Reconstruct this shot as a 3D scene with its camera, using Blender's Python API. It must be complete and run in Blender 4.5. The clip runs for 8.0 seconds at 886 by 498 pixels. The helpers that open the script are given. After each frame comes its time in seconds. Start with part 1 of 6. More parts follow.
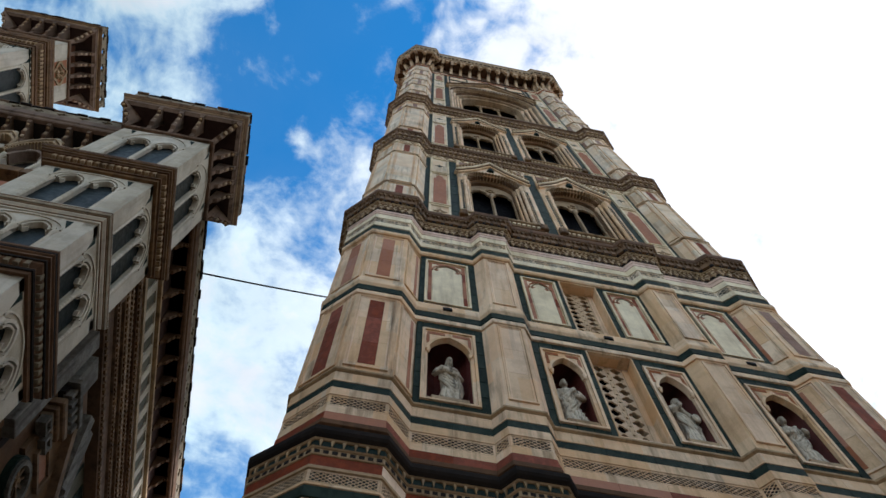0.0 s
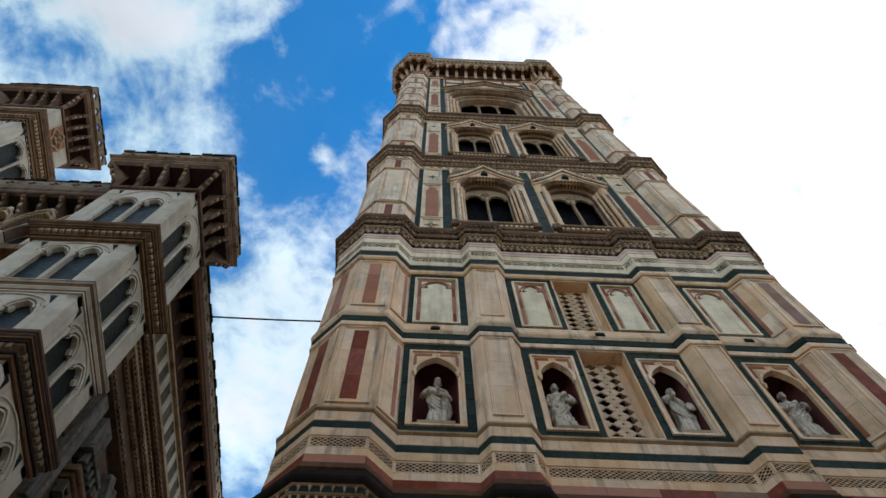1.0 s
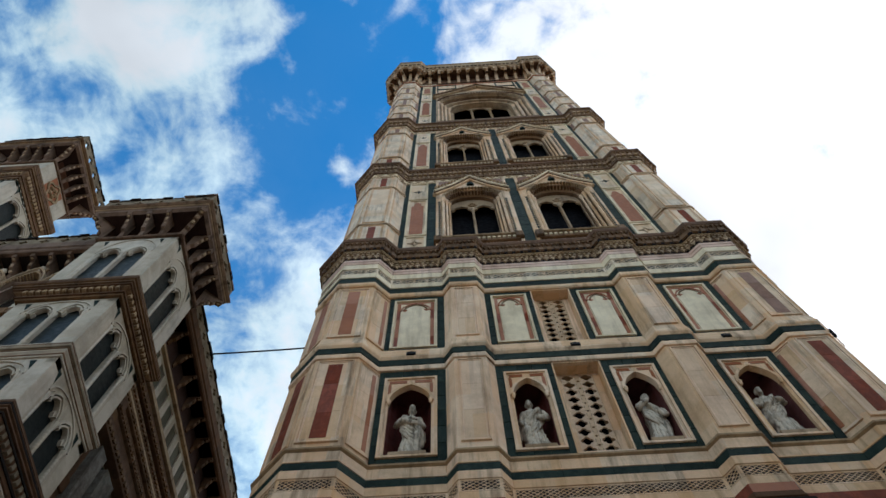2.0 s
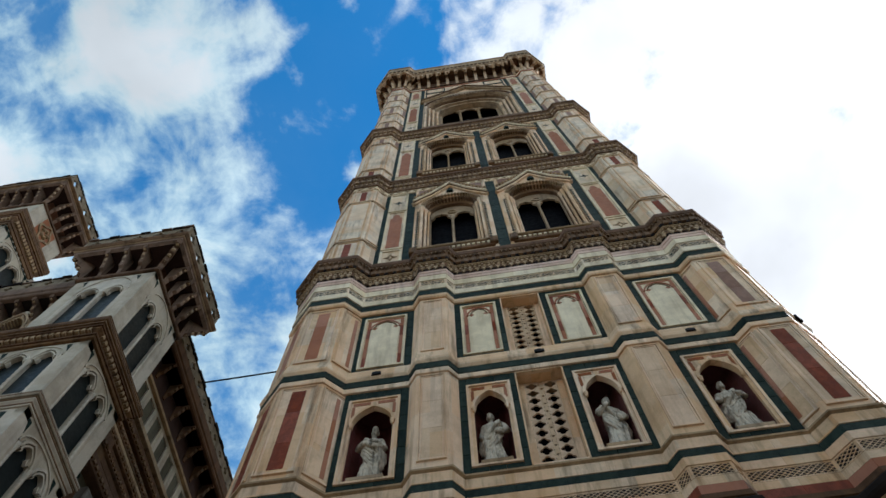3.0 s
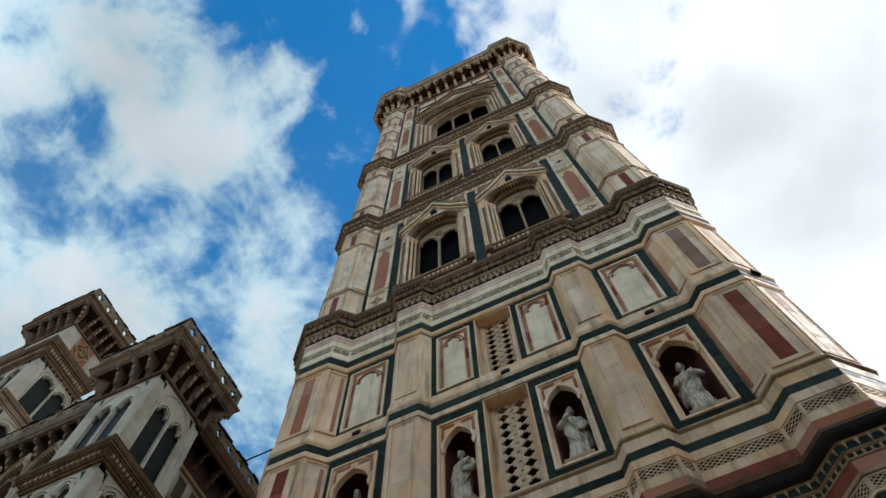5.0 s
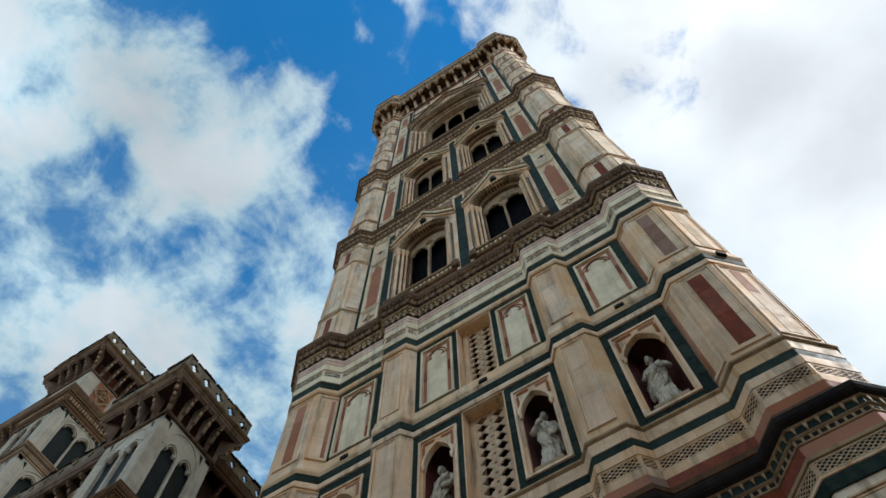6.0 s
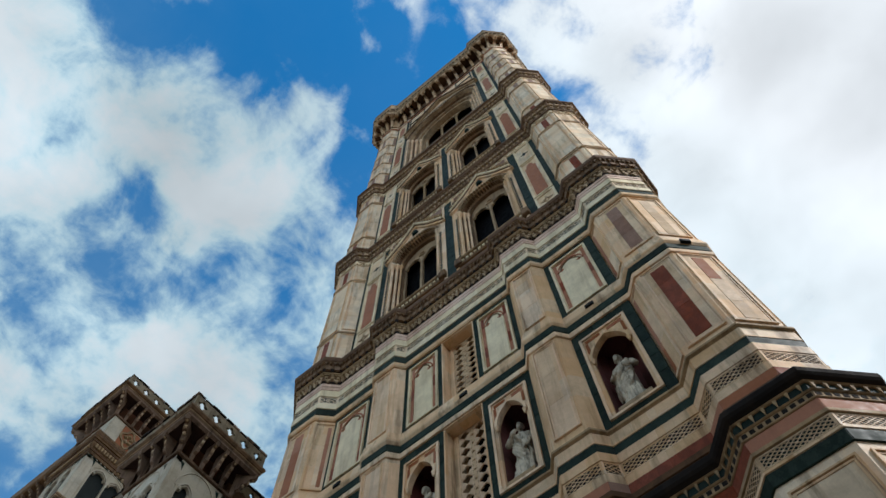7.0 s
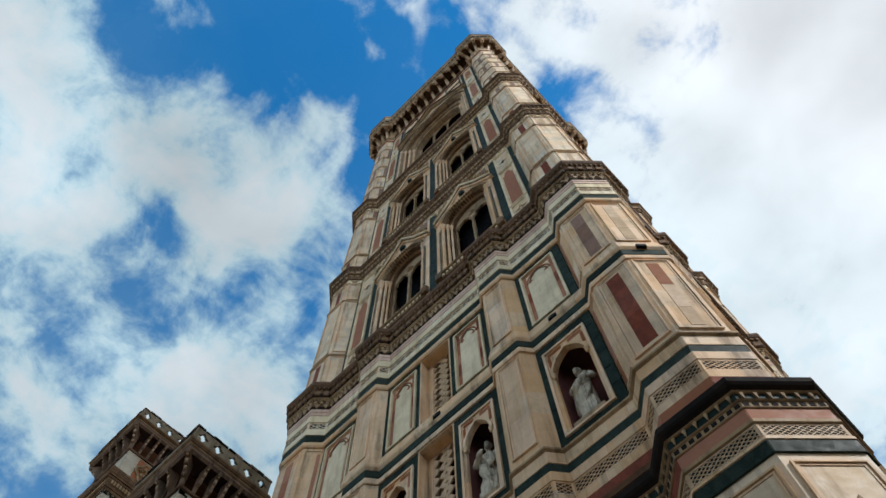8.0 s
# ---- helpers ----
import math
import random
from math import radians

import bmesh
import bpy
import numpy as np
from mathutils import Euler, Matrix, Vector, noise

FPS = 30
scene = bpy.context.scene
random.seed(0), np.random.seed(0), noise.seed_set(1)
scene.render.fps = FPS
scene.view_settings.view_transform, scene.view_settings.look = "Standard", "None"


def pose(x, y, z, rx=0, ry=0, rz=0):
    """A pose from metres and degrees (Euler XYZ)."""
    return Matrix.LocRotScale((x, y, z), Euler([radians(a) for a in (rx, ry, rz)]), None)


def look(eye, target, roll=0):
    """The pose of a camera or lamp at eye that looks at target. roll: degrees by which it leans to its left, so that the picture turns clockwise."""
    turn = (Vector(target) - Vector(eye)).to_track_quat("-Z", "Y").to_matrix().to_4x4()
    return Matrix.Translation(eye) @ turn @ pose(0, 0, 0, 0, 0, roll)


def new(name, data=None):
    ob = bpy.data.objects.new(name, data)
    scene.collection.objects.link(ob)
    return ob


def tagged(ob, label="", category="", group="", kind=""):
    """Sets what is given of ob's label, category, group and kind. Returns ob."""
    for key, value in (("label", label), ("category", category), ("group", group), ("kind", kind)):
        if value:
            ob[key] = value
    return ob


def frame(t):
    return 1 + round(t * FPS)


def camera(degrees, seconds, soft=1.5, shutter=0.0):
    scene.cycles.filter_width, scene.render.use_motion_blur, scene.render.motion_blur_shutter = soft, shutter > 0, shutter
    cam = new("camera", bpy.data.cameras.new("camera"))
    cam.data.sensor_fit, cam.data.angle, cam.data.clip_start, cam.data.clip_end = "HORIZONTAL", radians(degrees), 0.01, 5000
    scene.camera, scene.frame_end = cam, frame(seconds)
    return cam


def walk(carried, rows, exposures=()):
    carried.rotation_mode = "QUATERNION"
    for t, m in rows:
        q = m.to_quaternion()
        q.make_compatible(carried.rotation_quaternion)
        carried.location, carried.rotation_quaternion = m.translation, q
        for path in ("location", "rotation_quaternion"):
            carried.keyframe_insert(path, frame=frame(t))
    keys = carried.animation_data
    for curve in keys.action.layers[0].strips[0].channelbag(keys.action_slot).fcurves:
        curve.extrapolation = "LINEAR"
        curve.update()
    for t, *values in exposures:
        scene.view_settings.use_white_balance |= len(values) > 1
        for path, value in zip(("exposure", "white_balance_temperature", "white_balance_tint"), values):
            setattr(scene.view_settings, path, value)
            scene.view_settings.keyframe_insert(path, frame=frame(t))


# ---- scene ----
cam = camera(61.0, 8.0)
PATH = [
    (0, (-0.261, -0.567, 0.409), (-0.121, 0.09, 2.293), -0.9),
    (0.5, (0.51, -0.929, 0.458), (0.607, -0.263, 2.342), -1.0),
    (1, (1.265, -1.334, 0.478), (1.309, -0.66, 2.36), -1.1),
    (1.5, (2.062, -1.734, 0.513), (2.065, -1.058, 2.396), -1.2),
    (3, (4.803, -2.289, 0.71), (4.719, -1.615, 2.591), -1.6),
    (3.5, (5.769, -2.358, 0.804), (5.642, -1.688, 2.684), -1.8),
    (4, (6.736, -2.376, 0.907), (6.559, -1.717, 2.787), -1.8),
    (4.5, (7.73, -2.36, 1.008), (7.503, -1.718, 2.888), -1.8),
    (6, (10.468, -1.725, 1.271), (10.129, -1.135, 3.152), -2.2),
    (6.5, (11.317, -1.318, 1.379), (10.94, -0.751, 3.26), -2.3),
    (7, (12.167, -0.986, 1.493), (11.761, -0.444, 3.375), -2.4),
    (7.5, (12.97, -0.708, 1.526), (12.543, -0.187, 3.41), -2.7),
    (8, (13.731, -0.295, 1.606), (13.286, 0.207, 3.49), -2.7),
]
walk(cam, [(t, look(eye, target, roll)) for t, eye, target, roll in PATH], exposures=[(0, 0.19, 6250, 15), (2, 0.15, 6250, 14), (4.5, 0.03, 6200, 10), (8, -0.11, 6280, 10)])

from mathutils import noise

# ---- world, sun, exposure ----
SUN_TO = Vector((0.80, 0.16, 0.86)).normalized()
world = bpy.data.worlds.new("sky")
scene.world = world
world.use_nodes = True
wt = world.node_tree
wt.nodes.clear()


def wnode(kind, **values):
    n = wt.nodes.new(kind)
    for key, value in values.items():
        n.inputs[int(key[1:])].default_value = value
    return n


def wmath(op, a, b=None, clamp=False):
    n = wt.nodes.new("ShaderNodeMath")
    n.operation, n.use_clamp = op, clamp
    for i, v in enumerate((a, b)):
        if v is None:
            continue
        if isinstance(v, (int, float)):
            n.inputs[i].default_value = v
        else:
            wt.links.new(v, n.inputs[i])
    return n.outputs[0]


# clouds lie on a flat layer overhead: (across, along, radius, weight)
BANKS = [
    (-0.35, 0.13, 0.15, 0.45), (-0.47, 0.10, 0.12, 0.35), (-0.10, 0.25, 0.08, 0.25), (-0.19, 0.33, 0.06, 0.2),
    (-0.20, 0.58, 0.20, 0.30), (-0.24, 0.84, 0.30, 0.22), (0.55, 0.20, 0.60, 1.9), (-0.52, -0.17, 0.15, 1.2),
    (-0.35, -0.01, 0.14, 1.15), (-0.22, 0.05, 0.05, 0.5), (-0.44, 0.36, 0.12, 0.25), (-0.67, 0.18, 0.15, 1.3),
    (-0.88, -0.02, 0.16, 0.75), (0.08, 0.58, 0.34, 1.0), (0.09, 0.05, 0.06, 0.35), (0.30, -0.60, 0.60, 0.8),
    (-0.43, -0.30, 0.14, 1.2), (-0.68, -0.16, 0.12, 0.5), (0.30, 0.72, 0.36, 0.9), (0.48, 0.68, 0.28, 1.0), (0.06, 0.93, 0.22, 1.0), (-0.42, 0.48, 0.13, 0.5), (-0.22, 0.62, 0.12, 0.4),
    (-0.62, 0.36, 0.14, 0.5), (-0.16, 0.21, 0.03, 0.9), (-0.15, 0.24, 0.03, 0.6), (-0.70, 0.30, 0.12, 0.6),
    (-0.45, 0.20, 0.06, 0.6), (-0.49, 0.10, 0.05, 0.4), (-0.56, 0.03, 0.06, 0.5), (-0.18, 0.15, 0.03, 0.1),
]
GAPS = [
    (-0.13, 0.09, 0.13, 1.0), (-0.19, 0.22, 0.08, 0.45), (-0.58, 0.03, 0.08, 0.4), (-1.00, 0.10, 0.09, 0.6),
    (-0.19, -0.09, 0.12, 0.9), (-0.34, -0.22, 0.08, 0.6), (0.02, 0.235, 0.065, 1.5), (-0.41, 0.17, 0.07, 0.25),
    (-0.29, 0.12, 0.06, 0.4), (-0.15, 0.30, 0.07, 0.3), (-0.23, 0.15, 0.07, 0.8), (-0.30, 0.05, 0.06, 0.2),
    (-0.49, -0.03, 0.05, 1.0), (-0.33, -0.21, 0.06, 0.5), (-0.50, 0.31, 0.06, 0.9), (-0.90, 0.20, 0.05, 0.9),
    (-0.137, 0.078, 0.05, 1.8), (-0.075, 0.02, 0.03, 0.9), (-0.11, 0.20, 0.05, 0.6),
]
HOLLOWS = [(0.29, 0.33, 0.10, 0.20), (0.47, 0.40, 0.12, 0.15), (0.40, 0.52, 0.12, 0.12), (0.12, 0.24, 0.06, 0.16), (-0.40, -0.10, 0.10, 0.10), (0.10, 0.42, 0.09, 0.12), (-0.30, 0.07, 0.22, 0.18), (-0.50, -0.22, 0.17, -0.20)]
geo = wt.nodes.new("ShaderNodeTexCoord")
sep = wt.nodes.new("ShaderNodeSeparateXYZ")
wt.links.new(geo.outputs["Generated"], sep.inputs[0])
up = wmath("MAXIMUM", sep.outputs[2], 0.12)
flat = wt.nodes.new("ShaderNodeCombineXYZ")
wt.links.new(wmath("DIVIDE", sep.outputs[0], up), flat.inputs[0])
wt.links.new(wmath("DIVIDE", sep.outputs[1], up), flat.inputs[1])
warp = wt.nodes.new("ShaderNodeTexNoise")
warp.inputs["Scale"].default_value, warp.inputs["Detail"].default_value = 6.0, 2.0
wt.links.new(flat.outputs[0], warp.inputs["Vector"])
shift = wt.nodes.new("ShaderNodeVectorMath")
shift.operation = "MULTIPLY_ADD"
shift.inputs[1].default_value, shift.inputs[2].default_value = (0.07, 0.07, 0), (-0.035, -0.035, 0)
wt.links.new(warp.outputs["Color"], shift.inputs[0])
bent = wt.nodes.new("ShaderNodeVectorMath")
bent.operation = "ADD"
wt.links.new(flat.outputs[0], bent.inputs[0])
wt.links.new(shift.outputs[0], bent.inputs[1])


def patches(spots, sign):
    """Adds up soft round patches on the cloud layer."""
    total = None
    for cu, cv, cr, cw in spots:
        far = wt.nodes.new("ShaderNodeVectorMath")
        far.operation = "DISTANCE"
        far.inputs[1].default_value = (cu, cv, 0)
        wt.links.new(bent.outputs[0], far.inputs[0])
        fall = wt.nodes.new("ShaderNodeMapRange")
        fall.interpolation_type = "SMOOTHSTEP"
        fall.inputs[1].default_value, fall.inputs[2].default_value = cr * 1.25, cr * 0.25
        fall.inputs[3].default_value, fall.inputs[4].default_value = 0.0, cw * sign
        wt.links.new(far.outputs["Value"], fall.inputs[0])
        total = fall.outputs[0] if total is None else wmath("ADD", total, fall.outputs[0])
    return total


cover = wmath("ADD", patches(BANKS, 1), patches(GAPS, -1))
# cloud banks close up towards the horizon, added out of view to whiten the light
reach_ = wt.nodes.new("ShaderNodeVectorMath")
reach_.operation = "LENGTH"
wt.links.new(flat.outputs[0], reach_.inputs[0])
low = wt.nodes.new("ShaderNodeMapRange")
low.interpolation_type = "SMOOTHSTEP"
low.inputs[1].default_value, low.inputs[2].default_value, low.inputs[3].default_value, low.inputs[4].default_value = 1.0, 1.9, 0.0, 1.1
wt.links.new(reach_.outputs["Value"], low.inputs[0])
cover = wmath("ADD", cover, low.outputs[0])
puff = wt.nodes.new("ShaderNodeTexNoise")
puff.inputs["Scale"].default_value, puff.inputs["Detail"].default_value, puff.inputs["Roughness"].default_value = 5.6, 8.0, 0.56
wt.links.new(bent.outputs[0], puff.inputs["Vector"])
dense = wmath("ADD", cover, wmath("MULTIPLY", wmath("SUBTRACT", puff.outputs["Fac"], 0.47), 6.2))
small = wt.nodes.new("ShaderNodeTexNoise")
small.inputs["Scale"].default_value, small.inputs["Detail"].default_value, small.inputs["Roughness"].default_value = 21.0, 6.0, 0.58
wt.links.new(bent.outputs[0], small.inputs["Vector"])
dense = wmath("ADD", dense, wmath("MULTIPLY", wmath("SUBTRACT", small.outputs["Fac"], 0.5), 2.8))
cloud = wt.nodes.new("ShaderNodeMapRange")
cloud.interpolation_type = "SMOOTHSTEP"
cloud.inputs[1].default_value, cloud.inputs[2].default_value = -0.42, 1.25
wt.links.new(dense, cloud.inputs[0])
# thicker cloud is brighter towards the sun and greyer away from it
facing = wt.nodes.new("ShaderNodeVectorMath")
facing.operation = "DOT_PRODUCT"
facing.inputs[1].default_value = SUN_TO
wt.links.new(geo.outputs["Generated"], facing.inputs[0])
glow = wt.nodes.new("ShaderNodeMapRange")
glow.inputs[1].default_value, glow.inputs[2].default_value = 0.35, 0.92
glow.inputs[3].default_value, glow.inputs[4].default_value = 0.71, 1.10
wt.links.new(facing.outputs["Value"], glow.inputs[0])
shade_noise = wt.nodes.new("ShaderNodeTexNoise")
shade_noise.inputs["Scale"].default_value, shade_noise.inputs["Detail"].default_value = 3.4, 4.0
wt.links.new(bent.outputs[0], shade_noise.inputs["Vector"])
# unseen low cloud is brightened to add light on the west face
horizon_fill = wt.nodes.new("ShaderNodeMapRange")
horizon_fill.interpolation_type = "SMOOTHSTEP"
horizon_fill.inputs[1].default_value, horizon_fill.inputs[2].default_value, horizon_fill.inputs[3].default_value, horizon_fill.inputs[4].default_value = 0.95, 3.0, 1.0, 1.35
wt.links.new(reach_.outputs["Value"], horizon_fill.inputs[0])
tone_core = wt.nodes.new("ShaderNodeMapRange")
tone_core.interpolation_type = "SMOOTHSTEP"
tone_core.inputs[1].default_value, tone_core.inputs[2].default_value, tone_core.inputs[3].default_value, tone_core.inputs[4].default_value = 0.2, 2.2, 0.95, 1.03
wt.links.new(dense, tone_core.inputs[0])
tone = wmath("MULTIPLY", wmath("MULTIPLY", wmath("MULTIPLY", glow.outputs[0], tone_core.outputs[0]), horizon_fill.outputs[0]), wmath("ADD", wmath("MULTIPLY", shade_noise.outputs["Fac"], 0.8), 0.59))
tone = wmath("MULTIPLY", tone, wmath("ADD", patches(HOLLOWS, -1), 1.0))
cloud_colour = wt.nodes.new("ShaderNodeMix")
cloud_colour.data_type, cloud_colour.blend_type = "RGBA", "MULTIPLY"
cloud_colour.inputs[0].default_value = 1.0
tint = wt.nodes.new("ShaderNodeMix")
tint.data_type = "RGBA"
tint.inputs[6].default_value, tint.inputs[7].default_value = (0.71, 0.98, 1.08, 1), (0.945, 0.985, 1.01, 1)
lit = wt.nodes.new("ShaderNodeMapRange")
lit.inputs[1].default_value, lit.inputs[2].default_value = 0.45, 0.85
wt.links.new(facing.outputs["Value"], lit.inputs[0])
core = wt.nodes.new("ShaderNodeMapRange")
core.interpolation_type = "SMOOTHSTEP"
core.inputs[1].default_value, core.inputs[2].default_value = 0.5, 2.1
wt.links.new(dense, core.inputs[0])
wt.links.new(wmath("MAXIMUM", lit.outputs[0], wmath("MULTIPLY", core.outputs[0], 0.8)), tint.inputs[0])
wt.links.new(tint.outputs[2], cloud_colour.inputs[6])
wt.links.new(tone, cloud_colour.inputs[7])
sky = wt.nodes.new("ShaderNodeTexSky")
sky.sky_type, sky.sun_disc = "NISHITA", False
sky.sun_elevation = math.asin(SUN_TO.z)
sky.sun_rotation = math.atan2(SUN_TO.x, SUN_TO.y)
sky.altitude, sky.air_density, sky.dust_density, sky.ozone_density = 60, 1.0, 0.2, 3.0
blue = wt.nodes.new("ShaderNodeMix")
blue.data_type, blue.blend_type = "RGBA", "MULTIPLY"
blue.inputs[0].default_value = 1.0
blue.inputs[7].default_value = (0.016, 0.148, 0.200, 1)
wt.links.new(sky.outputs[0], blue.inputs[6])
# thin haze that thickens towards the horizon
haze = wt.nodes.new("ShaderNodeMapRange")
haze.interpolation_type = "SMOOTHSTEP"
haze.inputs[1].default_value, haze.inputs[2].default_value, haze.inputs[3].default_value, haze.inputs[4].default_value = 0.15, 0.85, 0.02, 0.22
wt.links.new(reach_.outputs["Value"], haze.inputs[0])
veil = wmath("MULTIPLY", haze.outputs[0], wmath("ADD", wmath("MULTIPLY", puff.outputs["Fac"], 2.4), -0.35), clamp=True)
cover_all = wmath("ADD", cloud.outputs[0], wmath("MULTIPLY", wmath("SUBTRACT", 1.0, cloud.outputs[0]), veil), clamp=True)
both = wt.nodes.new("ShaderNodeMix")
both.data_type = "RGBA"
wt.links.new(cover_all, both.inputs[0])
wt.links.new(blue.outputs[2], both.inputs[6])
wt.links.new(cloud_colour.outputs[2], both.inputs[7])
back = wt.nodes.new("ShaderNodeBackground")
back.inputs["Strength"].default_value = 1.0
wt.links.new(both.outputs[2], back.inputs["Color"])
wout = wt.nodes.new("ShaderNodeOutputWorld")
wt.links.new(back.outputs[0], wout.inputs["Surface"])

sun_data = bpy.data.lights.new("sun", "SUN")
sun_data.energy, sun_data.angle, sun_data.color = 3.8, radians(8), (1.0, 0.985, 0.95)
sun = new("sun", sun_data)
sun.matrix_world = look(SUN_TO * 200, (0, 0, 0))

# ---- materials ----


def stone(name, colour, stain, grain=0.08, vary=0.12, rough=0.6, streak=0.35, bump=0.15, scale=1.0, veins=0.0, gloss=0.12, slabs=0.0):
    m = bpy.data.materials.new(name)
    m.use_nodes = True
    nt = m.node_tree
    bsdf = nt.nodes["Principled BSDF"]
    co = nt.nodes.new("ShaderNodeTexCoord")

    def tex(sc, detail, rough_=0.6, squash=None):
        t = nt.nodes.new("ShaderNodeTexNoise")
        t.inputs["Scale"].default_value, t.inputs["Detail"].default_value, t.inputs["Roughness"].default_value = sc, detail, rough_
        src = co.outputs["Object"]
        if squash:
            mp = nt.nodes.new("ShaderNodeMapping")
            mp.inputs["Scale"].default_value = squash
            nt.links.new(src, mp.inputs[0])
            src = mp.outputs[0]
        nt.links.new(src, t.inputs["Vector"])
        return t.outputs["Fac"]

    def rng(src, a, b, lo, hi):
        r = nt.nodes.new("ShaderNodeMapRange")
        r.inputs[1].default_value, r.inputs[2].default_value, r.inputs[3].default_value, r.inputs[4].default_value = a, b, lo, hi
        nt.links.new(src, r.inputs[0])
        return r.outputs[0]

    def mix(fac, a, b, kind="MIX"):
        x = nt.nodes.new("ShaderNodeMix")
        x.data_type, x.blend_type = "RGBA", kind
        for i, v in ((0, fac), (6, a), (7, b)):
            if isinstance(v, (int, float)):
                x.inputs[i].default_value = v
            elif isinstance(v, tuple):
                x.inputs[i].default_value = (*v, 1)
            else:
                nt.links.new(v, x.inputs[i])
        return x.outputs[2]

    blotch = rng(tex(0.9 * scale, 6, 0.65), 0.42, 0.62, 0.0, 0.85)
    col = mix(blotch, colour, tuple((c + s) / 2 for c, s in zip(colour, stain)))
    col = mix(rng(tex(1.0, 6, 0.65, (3.2 * scale, 3.2 * scale, 0.28)), 0.50, 0.67, 0.0, streak), col, stain)
    if veins:
        col = mix(rng(tex(5.0 * scale, 10, 0.75, (1, 1, 0.6)), 0.47, 0.52, 0.0, veins), col, stain)
    if slabs:
        # tint from slab to slab, in courses
        pos = nt.nodes.new("ShaderNodeMapping")
        pos.inputs["Scale"].default_value = (1.9, 1.9, 1.15)
        nt.links.new(co.outputs["Object"], pos.inputs[0])
        flr = nt.nodes.new("ShaderNodeVectorMath")
        flr.operation = "FLOOR"
        nt.links.new(pos.outputs[0], flr.inputs[0])
        wn = nt.nodes.new("ShaderNodeTexWhiteNoise")
        nt.links.new(flr.outputs[0], wn.inputs["Vector"])
        col = mix(rng(wn.outputs["Value"], 0, 1, 0, slabs * 3), col, tuple(c * k for c, k in zip(colour, (0.92, 0.74, 0.56))))
    info = nt.nodes.new("ShaderNodeObjectInfo")
    geo_ = nt.nodes.new("ShaderNodeNewGeometry")
    add = nt.nodes.new("ShaderNodeMath")
    add.operation = "ADD"
    nt.links.new(info.outputs["Random"], add.inputs[0])
    nt.links.new(geo_.outputs["Random Per Island"], add.inputs[1])
    hsv = nt.nodes.new("ShaderNodeHueSaturation")
    nt.links.new(rng(add.outputs[0], 0.0, 2.0, 1 - vary * 1.3, 1 + vary * 1.3), hsv.inputs["Value"])
    nt.links.new(rng(add.outputs[0], 0.0, 2.0, 1.18, 0.82), hsv.inputs["Saturation"])
    fine = rng(tex(24 * scale, 4), 0.2, 0.8, 1 - grain, 1 + grain)
    nt.links.new(col, hsv.inputs["Color"])
    grey = nt.nodes.new("ShaderNodeCombineColor")
    for i in range(3):
        nt.links.new(fine, grey.inputs[i])
    col = mix(1.0, hsv.outputs[0], grey.outputs[0], "MULTIPLY")
    nt.links.new(col, bsdf.inputs["Base Color"])
    bsdf.inputs["Specular IOR Level"].default_value = gloss
    nt.links.new(rng(tex(6 * scale, 4), 0.3, 0.7, rough - 0.1, rough + 0.15), bsdf.inputs["Roughness"])
    bp = nt.nodes.new("ShaderNodeBump")
    bp.inputs["Strength"].default_value, bp.inputs["Distance"].default_value = bump, 0.03
    nt.links.new(tex(9 * scale, 8, 0.7), bp.inputs["Height"])
    nt.links.new(bp.outputs[0], bsdf.inputs["Normal"])
    return m


WHITE = stone("white_marble", (0.83, 0.695, 0.525), (0.20, 0.135, 0.085), streak=0.85, slabs=0.2)
CREAM = stone("cream_marble", (0.81, 0.605, 0.405), (0.20, 0.122, 0.066), streak=0.85, slabs=0.24)
PALE = stone("pale_marble", (0.82, 0.69, 0.47), (0.40, 0.30, 0.18), streak=0.6, vary=0.12)
GREEN = stone("green_marble", (0.0100, 0.0190, 0.0145), (0.028, 0.044, 0.033), rough=0.55, vary=0.5, veins=0.45, streak=0.2, gloss=0.05)
RED = stone("red_marble", (0.26, 0.058, 0.026), (0.11, 0.032, 0.018), rough=0.6, vary=0.3, veins=0.4, gloss=0.06)
PINK = stone("pink_marble", (0.40, 0.160, 0.085), (0.27, 0.105, 0.06), vary=0.2)
DARKRED = stone("dark_red_marble", (0.15, 0.045, 0.040), (0.08, 0.03, 0.026), rough=0.6, vary=0.15)
BROWN = stone("weathered_stone", (0.22, 0.128, 0.068), (0.04, 0.025, 0.016), vary=0.18, streak=0.65, bump=0.4, rough=0.75)
# near-black for soot, dark inlay, and shade painted into gaps and recesses
SOOT_SHADE = stone("soot_shade_stone", (0.020, 0.017, 0.016), (0.045, 0.034, 0.028), vary=0.25, streak=0.4, bump=0.4, rough=0.85, gloss=0.05)
# dark brown stone; on the flank and in hollows it paints shade
UMBER = stone("umber_shade_stone", (0.15, 0.080, 0.044), (0.045, 0.027, 0.017), vary=0.2, streak=0.5, bump=0.4, rough=0.8)
OCHRE = stone("ochre_stone", (0.45, 0.315, 0.185), (0.10, 0.062, 0.036), vary=0.16, streak=0.6, bump=0.35, rough=0.7)
CHALK = stone("cool_white_marble", (0.56, 0.50, 0.40), (0.18, 0.14, 0.10), streak=0.38, vary=0.10, slabs=0.06)
GREYB = stone("grey_brown_stone", (0.21, 0.134, 0.092), (0.040, 0.027, 0.020), vary=0.22, streak=0.7, bump=0.45, rough=0.8)
# maroon coffers, with the shade under the eaves painted into the colour
COFFER = stone("shaded_coffer_stone", (0.075, 0.046, 0.040), (0.035, 0.022, 0.019), rough=0.8, gloss=0.05)
